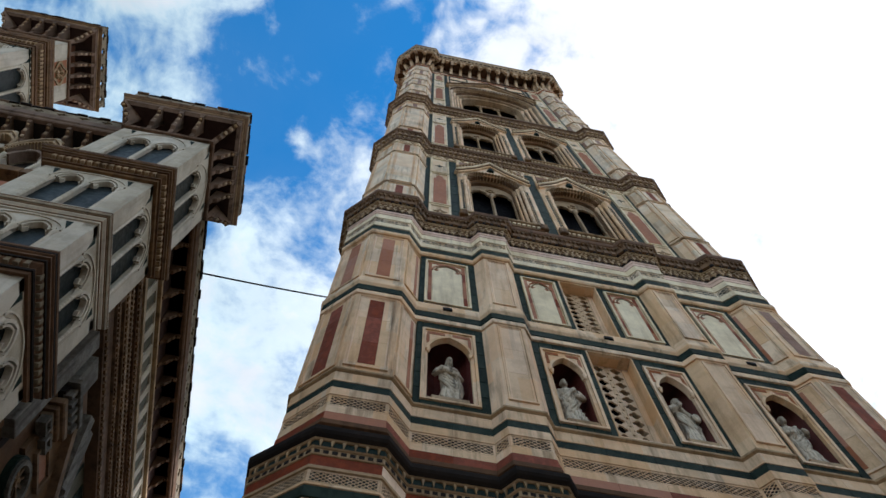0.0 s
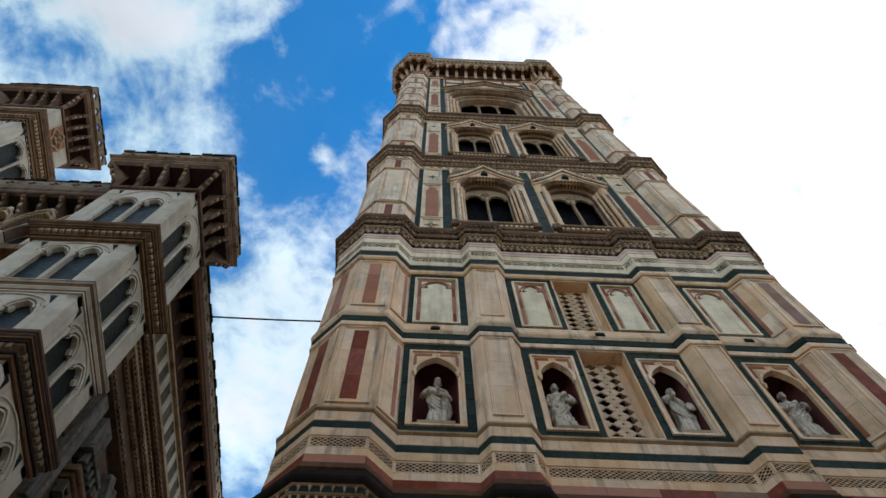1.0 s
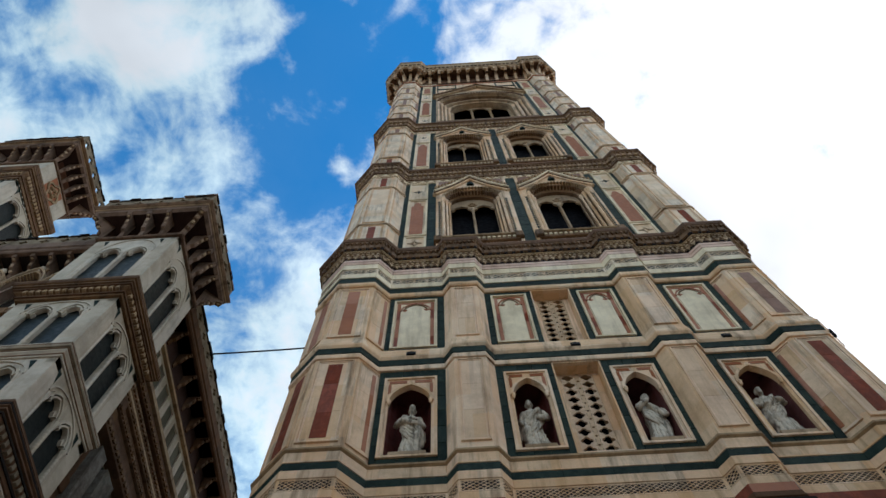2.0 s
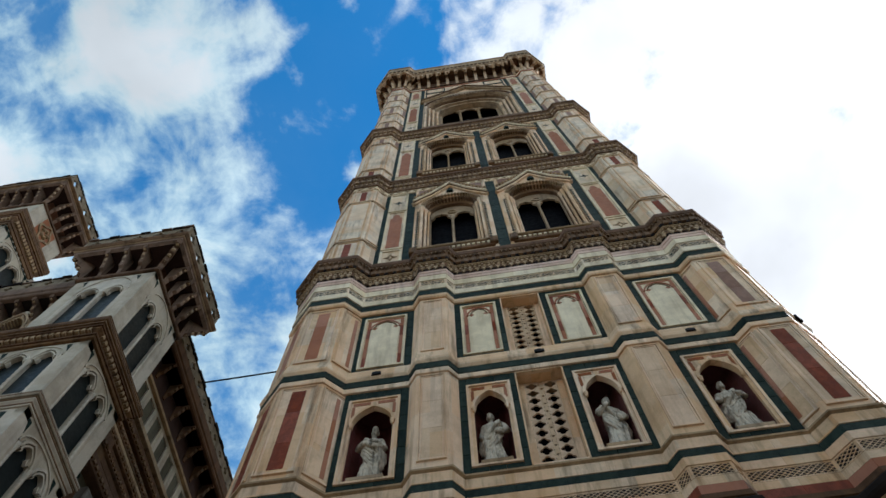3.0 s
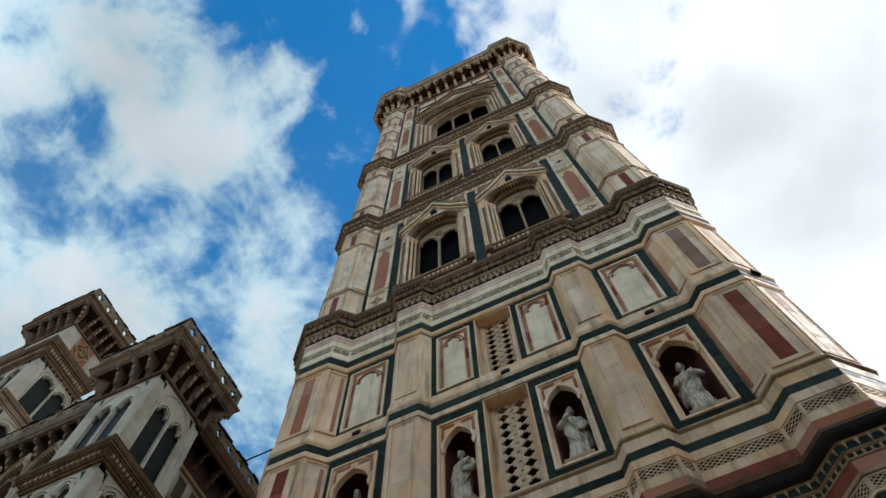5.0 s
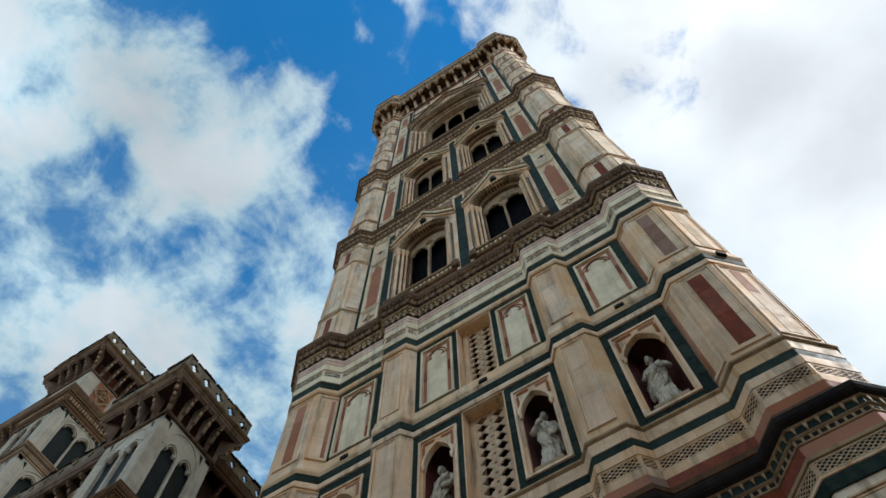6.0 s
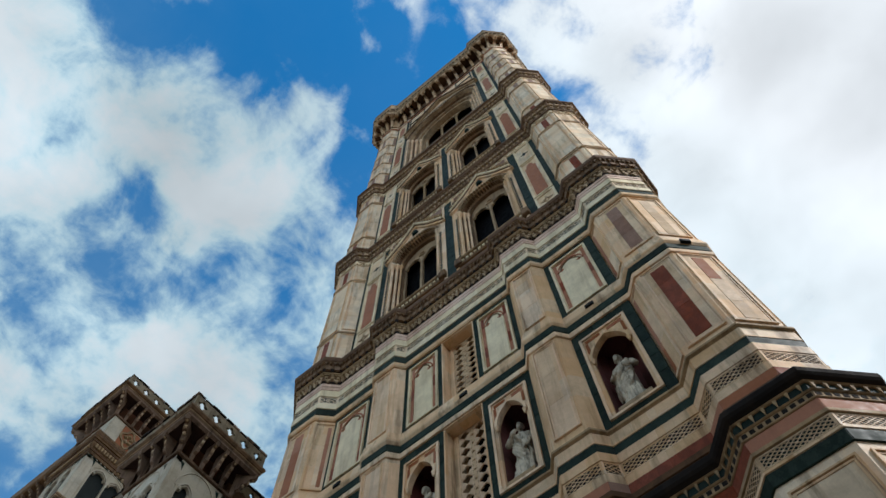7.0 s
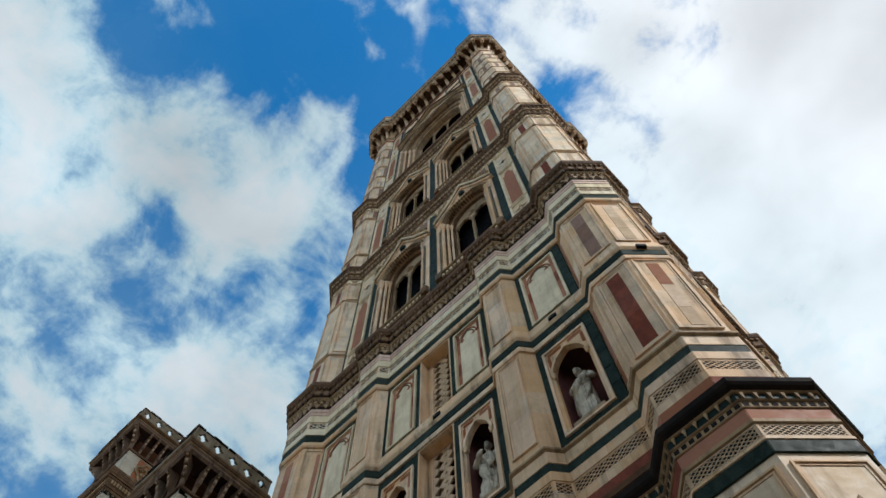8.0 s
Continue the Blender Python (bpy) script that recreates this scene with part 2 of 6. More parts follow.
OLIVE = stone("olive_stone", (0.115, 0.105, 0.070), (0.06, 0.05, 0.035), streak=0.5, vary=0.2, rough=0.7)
TERRA = stone("terracotta_marble", (0.35, 0.122, 0.052), (0.22, 0.075, 0.034), vary=0.25, veins=0.3, gloss=0.08)
RUST = stone("orange_red_marble", (0.34, 0.115, 0.035), (0.20, 0.07, 0.03), vary=0.15)
STATUE = stone("statue_marble", (0.66, 0.58, 0.46), (0.040, 0.030, 0.022), streak=0.8, bump=0.4, vary=0.06, scale=3.2)
# near-black colour stands in for the shade of unlit rooms
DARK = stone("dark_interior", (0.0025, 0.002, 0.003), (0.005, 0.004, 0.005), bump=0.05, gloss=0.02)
SLATE = stone("blue_green_inlay", (0.010, 0.021, 0.018), (0.026, 0.040, 0.034), rough=0.55, vary=0.3, streak=0.15, gloss=0.06)
MAUVE = stone("faded_red_marble", (0.30, 0.165, 0.115), (0.17, 0.095, 0.065), vary=0.2, veins=0.3)
BLUSH = stone("blush_marble", (0.78, 0.595, 0.42), (0.28, 0.17, 0.11), streak=0.7, slabs=0.2)
SAND = stone("sand_marble", (0.60, 0.42, 0.26), (0.36, 0.23, 0.13), vary=0.2, veins=0.3)
ROSE = stone("pale_rose_marble", (0.74, 0.53, 0.42), (0.34, 0.20, 0.14), streak=0.5)
DUN = stone("dun_stone", (0.27, 0.215, 0.145), (0.07, 0.05, 0.035), vary=0.2, streak=0.6, bump=0.4, rough=0.8)
# darker copy of the cool white marble: grime streaks plus painted shade
WORN_SHADED = stone("shaded_grimy_marble", (0.20, 0.18, 0.15), (0.05, 0.040, 0.032), vary=0.2, streak=0.8, bump=0.5, rough=0.75, veins=0.4)
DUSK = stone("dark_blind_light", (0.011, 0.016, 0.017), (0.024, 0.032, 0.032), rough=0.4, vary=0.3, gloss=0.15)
TILE = stone("terracotta_tile", (0.30, 0.15, 0.09), (0.16, 0.09, 0.06), vary=0.25, bump=0.3)
PAVING = stone("piazza_paving", (0.14, 0.125, 0.105), (0.11, 0.10, 0.09), rough=0.75)
IRON = stone("black_iron", (0.008, 0.008, 0.009), (0.014, 0.013, 0.012), rough=0.6)

# ---- mesh tools ----


class Face:
    """A vertical face: origin in plan, u to the right as seen from outside, d outwards."""

    def __init__(self, ox, oy, ang):
        self.o = Vector((ox, oy, 0))
        self.n = Vector((math.cos(radians(ang)), math.sin(radians(ang)), 0))
        self.u = Vector((-self.n.y, self.n.x, 0))

    def at(self, u, z, d=0.0):
        return self.o + self.u * u + self.n * d + Vector((0, 0, z))


class Solid:
    def __init__(self):
        self.v, self.f = [], []

    def add(self, verts, faces):
        n = len(self.v)
        self.v += [tuple(p) for p in verts]
        self.f += [tuple(n + i for i in f) for f in faces]
        return self

    def box(self, fc, u0, u1, z0, z1, d0, d1, c=0.012):
        a = [fc.at(u, z, d0) for u, z in ((u0, z0), (u1, z0), (u1, z1), (u0, z1))]
        b = [fc.at(u, z, d1 - c) for u, z in ((u0, z0), (u1, z0), (u1, z1), (u0, z1))]
        e = [fc.at(u, z, d1) for u, z in ((u0 + c, z0 + c), (u1 - c, z0 + c), (u1 - c, z1 - c), (u0 + c, z1 - c))]
        fs = [(3, 2, 1, 0), (8, 9, 10, 11)]
        for i in range(4):
            j = (i + 1) % 4
            fs += [(i, j, 4 + j, 4 + i), (4 + i, 4 + j, 8 + j, 8 + i)]
        return self.add(a + b + e, fs)

    def poly(self, fc, pts, d0, d1):
        """A flat polygon (u, z), counter-clockwise as seen from outside, given depth."""
        n = len(pts)
        vs = [fc.at(u, z, d0) for u, z in pts] + [fc.at(u, z, d1) for u, z in pts]
        fs = [tuple(range(n - 1, -1, -1)), tuple(range(n, 2 * n))]
        fs += [(i, (i + 1) % n, n + (i + 1) % n, n + i) for i in range(n)]
        return self.add(vs, fs)

    def strip(self, fc, path, width, d0, d1, closed=False):
        """A flat moulding of some width along a path of (u, z)."""
        n = len(path)
        pts = [Vector(p) for p in path]
        ins, outs = [], []
        for i in range(n):
            a = pts[i - 1] if (i or closed) else pts[i]
            b = pts[(i + 1) % n] if (i < n - 1 or closed) else pts[i]
            t = (b - a).normalized()
            e1, e2 = (pts[i] - a), (b - pts[i])
            k = 1.0
            if e1.length > 1e-6 and e2.length > 1e-6:
                k = 1 / max(0.45, e1.normalized().dot((e1.normalized() + e2.normalized()).normalized()))
            t = t if k == 1.0 else (e1.normalized() + e2.normalized()).normalized()
            m = Vector((-t.y, t.x)) * width / 2 * k
            ins.append(pts[i] + m)
            outs.append(pts[i] - m)
        vs, fs = [], []
        for o, q in zip(outs, ins):
            vs += [fc.at(o.x, o.y, d0), fc.at(q.x, q.y, d0), fc.at(q.x, q.y, d1), fc.at(o.x, o.y, d1)]
        for i in range(n if closed else n - 1):
            a, b = 4 * i, 4 * ((i + 1) % n)
            fs += [(a + k, a + (k + 1) % 4, b + (k + 1) % 4, b + k) for k in range(4)]
        if not closed:
            fs += [(0, 1, 2, 3), (4 * n - 1, 4 * n - 2, 4 * n - 3, 4 * n - 4)]
        self.add(vs, fs)
        return self

    def arch_plate(self, fc, u0, u1, z0, z1, a0, a1, zb, zs, za, d0, d1, steps=8, rnd=False):
        """A slab with an arched hole, made of jambs, a sill and the head."""
        if a0 > u0 + 1e-4:
            self.box(fc, u0, a0, z0, z1, d0, d1, 0.0)
        if u1 > a1 + 1e-4:
            self.box(fc, a1, u1, z0, z1, d0, d1, 0.0)
        if zb > z0 + 1e-4:
            self.box(fc, a0, a1, z0, zb, d0, d1, 0.0)
        ar = arch(a0, a1, zs, za, steps, rnd)
        for (ua, zA), (ub, zB) in zip(ar, ar[1:]):
            q = [(ua, zA), (ub, zB), (ub, z1), (ua, z1)]
            vs = [fc.at(u, z, d0) for u, z in q] + [fc.at(u, z, d1) for u, z in q]
            self.add(vs, [(3, 2, 1, 0), (4, 5, 6, 7), (0, 1, 5, 4), (2, 3, 7, 6)])
        return self

    def ring(self, plan, profile, closed_profile=True):
        """Sweeps a profile of (offset, z) round a closed plan, counter-clockwise from above."""
        loops = [[(*p, z) for p in offset(plan, o)] for o, z in profile]
        n, k = len(plan), len(profile)
        vs = [p for lp in loops for p in lp]
        fs = []
        for a in range(k if closed_profile else k - 1):
            b = (a + 1) % k
            for i in range(n):
                j = (i + 1) % n
                fs.append((a * n + i, a * n + j, b * n + j, b * n + i))
        return self.add(vs, fs)

    def turned(self, centre, profile, sides=10, start=0.0, squash=(1, 1)):
        """A turned shape: profile of (radius, z)."""
        vs, fs = [], []
        for r, z in profile:
            for i in range(sides):
                t = start + 2 * math.pi * i / sides
                vs.append((centre[0] + r * squash[0] * math.cos(t), centre[1] + r * squash[1] * math.sin(t), z))
        for a in range(len(profile) - 1):
            for i in range(sides):
                j = (i + 1) % sides
                fs.append((a * sides + i, a * sides + j, (a + 1) * sides + j, (a + 1) * sides + i))
        fs.append(tuple(range(sides - 1, -1, -1)))
        fs.append(tuple(range((len(profile) - 1) * sides, len(profile) * sides)))
        return self.add(vs, fs)

    def mesh(self, name, smooth=False, weld=False):
        me = bpy.data.meshes.new(name)
        me.from_pydata(self.v, [], self.f)
        me.validate()
        bm = bmesh.new()
        bm.from_mesh(me)
        if weld:
            bmesh.ops.remove_doubles(bm, verts=bm.verts, dist=1e-4)
        bmesh.ops.recalc_face_normals(bm, faces=bm.faces)
        bm.to_mesh(me)
        bm.free()
        if smooth:
            me.shade_smooth()
        return me


def arch(a0, a1, zs, za, steps=8, rnd=False):
    """Points of a pointed (or round) arch from its left to its right spring."""
    mid, half = (a0 + a1) / 2, (a1 - a0) / 2
    top = math.pi / 2 if rnd else math.radians(62)
    out = []
    for i in range(steps + 1):
        t = top * i / steps
        if rnd:
            x, z = half * (1 - math.cos(t)), math.sin(t)
        else:
            x, z = half * (1 - math.cos(t)) / (1 - math.cos(top)), math.sin(t) / math.sin(top)
        out.append((a0 + x, zs + (za - zs) * z))
    return out + [(2 * mid - u, z) for u, z in reversed(out[:-1])]


def offset(plan, o):
    n, out = len(plan), []
    for i in range(n):
        p, a, b = Vector(plan[i]), Vector(plan[i - 1]), Vector(plan[(i + 1) % n])
        t1, t2 = (p - a).normalized(), (b - p).normalized()
        n1, n2 = Vector((t1.y, -t1.x)), Vector((t2.y, -t2.x))
        m = (n1 + n2) / max(0.3, 1 + n1.dot(n2))
        q = p + m * o
        out.append((q.x, q.y))
    return out


WELD = ("spandrel", "pierced_screen", "tracery", "frame_order", "arcade", "wall", "tabernacle", "parapet_slab")


def part(name, solid, material, parent, label="", smooth=False, kind=""):
    me = solid.mesh(name, smooth, name in WELD) if isinstance(solid, Solid) else solid
    if not me.materials:
        me.materials.append(material)
    ob = new(name, me)
    ob.parent = parent
    if label or kind:
        tagged(ob, label=label, kind=kind)
    return ob


def thing(name, x, y, z, label, category, group=""):
    ob = new(name)
    ob.location = (x, y, z)
    ob.empty_display_size = 0.5
    return tagged(ob, label=label, category=category, group=group)


def under(parent):
    """Keeps the parts of a moved Empty at their world places."""
    bpy.context.view_layer.update()
    for c in parent.children:
        c.matrix_parent_inverse = parent.matrix_world.inverted()


# ---- ground ----
GZ = -1.10                  # level of the paving
g = Solid().add([(-2500, -2500, GZ), (2500, -2500, GZ), (2500, 2500, GZ), (-2500, 2500, GZ)], [(0, 1, 2, 3)])
ground = part("ground", g, PAVING, None)
tagged(ground, "grey stone paving of the cathedral square", "ground", kind="structure")

# plain house fronts that close the square behind and beside the camera
PLASTER = stone("house_plaster", (0.36, 0.28, 0.20), (0.16, 0.12, 0.08), rough=0.8)
for nm, fc_, hw_, hz_ in (("wall_west", Face(0, -26, 90), 75, 21), ("wall_south", Face(36, 20, 180), 50, 22), ("wall_north", Face(-62, 0, 0), 40, 20)):
    w_ = part(nm, Solid().box(fc_, -hw_, hw_, GZ, hz_, -8, 0.0, 0.05), PLASTER, None)
    tagged(w_, "plain plastered house fronts closing the square", "house front", kind="structure")

# ---- the bell tower ----
TX, TY = 6.00, 15.02        # centre of the tower in plan
WALL = 7.22                 # from the centre to the wall face
BUT, APO = 6.31, 1.37       # centre of a corner buttress, its apothem
HALF = APO * math.tan(radians(22.5))
# the south buttresses stand further in and are slimmer: (inward, slimmer) by storey
LOW, HIGH, BASE, TOP = (0.125, 0.11), (0.07, 0.06), (0.05, -0.06), (0.30, 0.12)
IN = LOW[0]


def corner(sx, apo, less=LOW):
    """Distance of a corner buttress from the tower's middle line, and its apothem."""
    return (BUT - less[0], apo - less[1]) if sx > 0 else (BUT, apo)


def tower_plan(apo=APO, wall=WALL, pil=None, less=LOW):
    """The outline: octagonal corner buttresses, walls, and chamfered pilasters if pil=(base, front, depth, where)."""
    north, south = corner(-1, apo), corner(1, apo, less)
    # each side: left and right corner as (along, outwards, apothem), and where its wall stands
    sides = [((-north[0], BUT, north[1]), (south[0], BUT, south[1]), wall),
             ((-BUT, south[0], south[1]), (BUT, south[0], south[1]), wall - less[0]),
             ((-south[0], BUT, south[1]), (north[0], BUT, north[1]), wall),
             ((-BUT, north[0], north[1]), (BUT, north[0], north[1]), wall)]
    out = []
    for k, ((ul, dl, al), (ur, dr, ar), wl) in enumerate(sides):
        hl_, hr_ = al * math.tan(radians(22.5)), ar * math.tan(radians(22.5))
        yl, yr = dl + al, dr + ar
        side = [(ul - hl_, yl), (ul + hl_, yl), (ul + hl_ + (yl - wl), wl)]
        if pil:
            base, front, depth, where = pil
            for c in (-where, where):
                side += [(c - base, wl), (c - front, wl + depth), (c + front, wl + depth), (c + base, wl)]
        side += [(ur - hr_ - (yr - wl), wl), (ur - hr_, yr), (ur + hr_, yr)]
        ca, sa = (1, 0, -1, 0)[k], (0, 1, 0, -1)[k]
        out += [(TX + u * ca + d * sa, TY + u * sa - d * ca) for u, d in side]
    return out


PIL = (0.66, 0.42, 0.30, 2.80)
PLAN_LOW = tower_plan(pil=PIL)
PLAN_LOWER = tower_plan(wall=7.15, pil=PIL)
PLAN_HIGH = tower_plan(apo=1.36, wall=7.20, less=HIGH)
PLAN_BASE = [(x - 0.14 if x < TX - BUT - 0.8 else x, y) for x, y in tower_plan(apo=1.43, wall=7.26, pil=PIL, less=BASE)]

tower = thing("bell_tower", TX, TY, GZ, "tall square bell tower in white, green and red marble", "bell tower")
MASON = random.Random(11)


def tpart(name, solid, material, label="", smooth=False, kind="", parent=None):
    return part(name, solid, material, parent or tower, label, smooth, kind)


def band(z0, z1, plan, material, out=0.0, name="string_course", label="", mixed=()):
    s = Solid().ring(plan, [(-0.5, z0), (out - 0.015, z0), (out, z0 + 0.015), (out, z1 - 0.015), (out - 0.015, z1), (-0.5, z1)])
    ob = tpart(name, s, material, label)
    if name == "string_course" and z1 < 26:
        # blocks that face the band on the west front and its corners
        pl = offset(plan, out)
        for i in range(len(pl)):
            p, q = Vector(pl[i]), Vector(pl[(i + 1) % len(pl)])
            t = (q - p).normalized()
            if (p.y + q.y) / 2 > TY - 5.2 or t.y < -0.9 and p.x < TX:
                continue
            ln = (q - p).length
            fc = Face(p.x, p.y, math.degrees(math.atan2(-t.x, t.y)))
            k = max(1, round(ln / 0.95))
            for j in range(k):
                tpart("block", Solid().box(fc, ln * j / k + 0.003, ln * (j + 1) / k - 0.003, z0 + 0.004, z1 - 0.004, -0.05, 0.006, 0.005), MASON.choice(mixed) if mixed else material, parent=ob)
    return ob


def prism(plan, z0, z1, inset=0.0):
    pl = offset(plan, -inset)
    n = len(pl)
    s = Solid()
    s.add([(*p, z0) for p in pl] + [(*p, z1) for p in pl],
          [tuple(range(n - 1, -1, -1)), tuple(range(n, 2 * n))] + [(i, (i + 1) % n, n + (i + 1) % n, n + i) for i in range(n)])
    return s


def square(half, cx=TX, cy=TY):
    return [(cx - half, cy - half), (cx + half, cy - half), (cx + half, cy + half), (cx - half, cy + half)]


# inner core that closes niches and windows, near-black in place of interior shade
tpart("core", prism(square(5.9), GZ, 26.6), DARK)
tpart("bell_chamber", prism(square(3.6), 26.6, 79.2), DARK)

# corner buttresses, storey by storey
FACE_OF = {"w": -90, "wn": -135, "ws": -45, "n": 180, "s": 0, "e": 90, "es": 45, "en": 135}


def octagon(cx, cy, apo):
    h = apo * math.tan(radians(22.5))
    return [(cx + x, cy + y) for x, y in ((-h, -apo), (h, -apo), (apo, -h), (apo, h), (h, apo), (-h, apo), (-apo, h), (-apo, -h))]


STOREYS = [("base", GZ, 11.9, 1.43, BASE), ("low", 11.9, 26.2, APO, LOW), ("high", 26.2, 79.3, 1.36, HIGH)]
CORNERS = {"nw": (-1, -1, ("w", "ws", "wn", "n")), "sw": (1, -1, ("w", "ws", "wn", "s")),
           "se": (1, 1, ("s", "ws", "es")), "ne": (-1, 1, ())}


def framed(fc, half, z0, z1, parent, centre=None, fill=WHITE, edge=0.11, line=CREAM):
    """A sunk marble panel with a moulded frame and, where given, a coloured strip."""
    h = half - edge
    if h < 0.06:
        return
    s = Solid()
    w = 0.036
    for k in range(2):
        o = k * 0.055
        s.strip(fc, [(-h + o, z0 + o), (h - o, z0 + o), (h - o, z1 - o), (-h + o, z1 - o)], w, -0.02, 0.046 - k * 0.022, closed=True)
    tpart("panel_moulding", s, line, parent=parent)
    n = max(1, round((z1 - z0) / 1.3))
    a, w_ = z0 + 0.075, (z1 - z0 - 0.15) / n
    for i in range(n):
        tpart("marble_slab", Solid().box(fc, -h + 0.075, h - 0.075, a + w_ * i + 0.003, a + w_ * (i + 1) - 0.003, -0.02, 0.012, 0.004), fill, parent=parent)
    if centre:
        m, q = centre
        cuts = [z0 + 0.16, z1 - 0.16]
        if z1 - z0 > 3.2:
            cuts[1:1] = sorted(z0 + (z1 - z0) * MASON.uniform(0.25 + 0.35 * i, 0.40 + 0.35 * i) for i in range(2))
        for i, (a, b_) in enumerate(zip(cuts, cuts[1:])):
            tpart("coloured_inset", Solid().box(fc, -q, q, a + 0.003, b_ - 0.003, -0.01, 0.020, 0.004), m[i % len(m)] if isinstance(m, tuple) else m, parent=parent)


for key, (sx, sy, faces) in CORNERS.items():
    cy = TY + sy * BUT
    for name, z0, z1, wide, less in STOREYS:
        away, apo = corner(sx, wide, less)
        cx = TX + sx * away
        b = tpart("corner_buttress", prism(octagon(cx, cy, apo), z0, z1), WHITE if name != "low" else CREAM)
        half = apo * math.tan(radians(22.5))
        for fk in faces:
            ang = radians(FACE_OF[fk])
            fc = Face(cx + apo * math.cos(ang), cy + apo * math.sin(ang), FACE_OF[fk])
            inner = (fk == "ws" and sx < 0) or (fk == "wn" and sx > 0)
            if name == "base":
                framed(fc, half, 5.6, 9.94, b, None, WHITE)
                lz = [(0, 7.65), (half * 0.42, 8.4), (0, 9.15), (-half * 0.42, 8.4)]
                tpart("lozenge_field", Solid().poly(fc, lz, -0.01, 0.018), DARKRED, parent=b)
                tpart("lozenge_frame", Solid().strip(fc, lz, 0.085, -0.01, 0.055, closed=True), OCHRE, parent=b)
            elif name == "low":
                for a, c, tone_ in ((14.62, 18.30, RED), (19.75, 23.15, MAUVE)):
                    if inner:
                        strip = (PINK, 0.06)
                    elif fk == "ws":
                        strip = ((SAND, SAND, TERRA) if a < 19 else SAND, 0.15)
                    else:
                        strip = (tone_ if sx > 0 or a < 19 else PINK, 0.19)
                    framed(fc, half, a, c, b, strip, CREAM, edge=0.10)
            else:
                plain = fk in ("w", "n", "s")
                framed(fc, half, 27.6, 29.95, b, (RED if plain else SAND, 0.15 if plain else 0.09), WHITE)
                framed(fc, half, 30.4, 35.7, b, None, WHITE)
                framed(fc, half, 36.0, 37.85, b, (RED if plain else SAND, 0.15 if plain else 0.10), WHITE)
                framed(fc, half, 40.4, 42.2, b, (RED if plain else SAND, 0.15 if plain else 0.10), WHITE)
                framed(fc, half, 42.6, 49.2, b, None, WHITE)
                framed(fc, half, 49.6, 51.2, b, (MAUVE, 0.15), WHITE)
                z = 54.2
                for i in range(6):
                    framed(fc, half, z, z + 3.05, b, (MAUVE, 0.15) if i % 2 == 0 else None, WHITE)
                    z += 3.45
    # ledges between the buttress panels
    for z in (30.05, 35.75, 42.3, 49.3, 57.3, 60.75, 64.2, 67.65, 71.1):
        s = Solid().ring(octagon(cx, cy, apo), [(-0.3, z), (0.05, z), (0.07, z + 0.06), (0.05, z + 0.12), (0.01, z + 0.2), (-0.3, z + 0.2)])
        tpart("buttress_ledge", s, OCHRE)

# pilasters of the lower storeys, on all four sides
for k, fk in enumerate(("w", "s", "e", "n")):
    a = radians(FACE_OF[fk])
    wl = WALL - (IN if fk == "s" else 0)
    fc = Face(TX + wl * math.cos(a), TY + wl * math.sin(a), FACE_OF[fk])
    for c in (-PIL[3], PIL[3]):
        for z0, z1, out in ((GZ, 11.9, 0.04), (11.9, 14.30, -0.07), (14.30, 26.2, 0.0)):
            pts = [(c - PIL[0], -0.9), (c - PIL[0], out), (c - PIL[1], PIL[2] + out), (c + PIL[1], PIL[2] + out), (c + PIL[0], out), (c + PIL[0], -0.9)]
            vs = [fc.at(u, z0, d) for u, d in pts] + [fc.at(u, z1, d) for u, d in pts]
            n = len(pts)
            pil = tpart("pilaster", Solid().add(vs, [tuple(range(n)), tuple(range(n, 2 * n))] + [(i, (i + 1) % n, n + (i + 1) % n, n + i) for i in range(n)]), CREAM)
            if fk in ("w", "s") and z0 > 14:
                f2 = Face(*(fc.at(c, 0, PIL[2]).xy), FACE_OF[fk])
                for za, zb in ((14.60, 18.30), (19.75, 23.15)):
                    framed(f2, PIL[1], za, zb, pil, None, BLUSH, edge=0.10)

# plain walls of the other three sides, and of the hidden base
for fk in ("s", "e", "n"):
    a = radians(FACE_OF[fk])
    wl = WALL - (IN if fk == "s" else 0)
    fc = Face(TX + wl * math.cos(a), TY + wl * math.sin(a), FACE_OF[fk])
    tpart("wall", Solid().box(fc, -5.6, 5.6, GZ, 79.3, -1.5, 0.0), WHITE)
west = Face(TX, TY - WALL, -90)
tpart("wall", Solid().box(west, -5.6, 5.6, GZ, 11.9, -1.4, 0.0), CREAM)
tpart("wall", Solid().box(west, -5.6, 5.6, 11.9, 14.30, -1.4, -0.08), CREAM)

# bands of the lower storeys
band(10.16, 10.44, PLAN_BASE, GREEN, 0.03, label="dark green marble band")
band(10.44, 10.51, PLAN_BASE, CREAM, 0.045)
band(10.51, 10.85, PLAN_BASE, SLATE, 0.02, "inlay_ground")
band(10.85, 10.94, PLAN_BASE, OCHRE, 0.055)
band(10.94, 11.22, PLAN_BASE, RED, 0.04, label="red marble band with paler blocks", mixed=(RED, RED, PINK, BLUSH))
band(11.22, 11.40, PLAN_BASE, OCHRE, 0.07, "dotted_moulding")
band(11.40, 11.68, PLAN_BASE, SLATE, 0.05, "hollow_moulding")
# black colour carries the deep shade beneath the ledge as well as soot
s = Solid().ring(PLAN_BASE, [(-0.5, 11.68), (0.05, 11.68), (0.14, 11.76), (0.17, 11.82), (0.17, 11.94), (0.13, 12.00), (-0.5, 12.22)])
tpart("base_cornice", s, SOOT_SHADE, "projecting cornice in soot black with shade painted in")
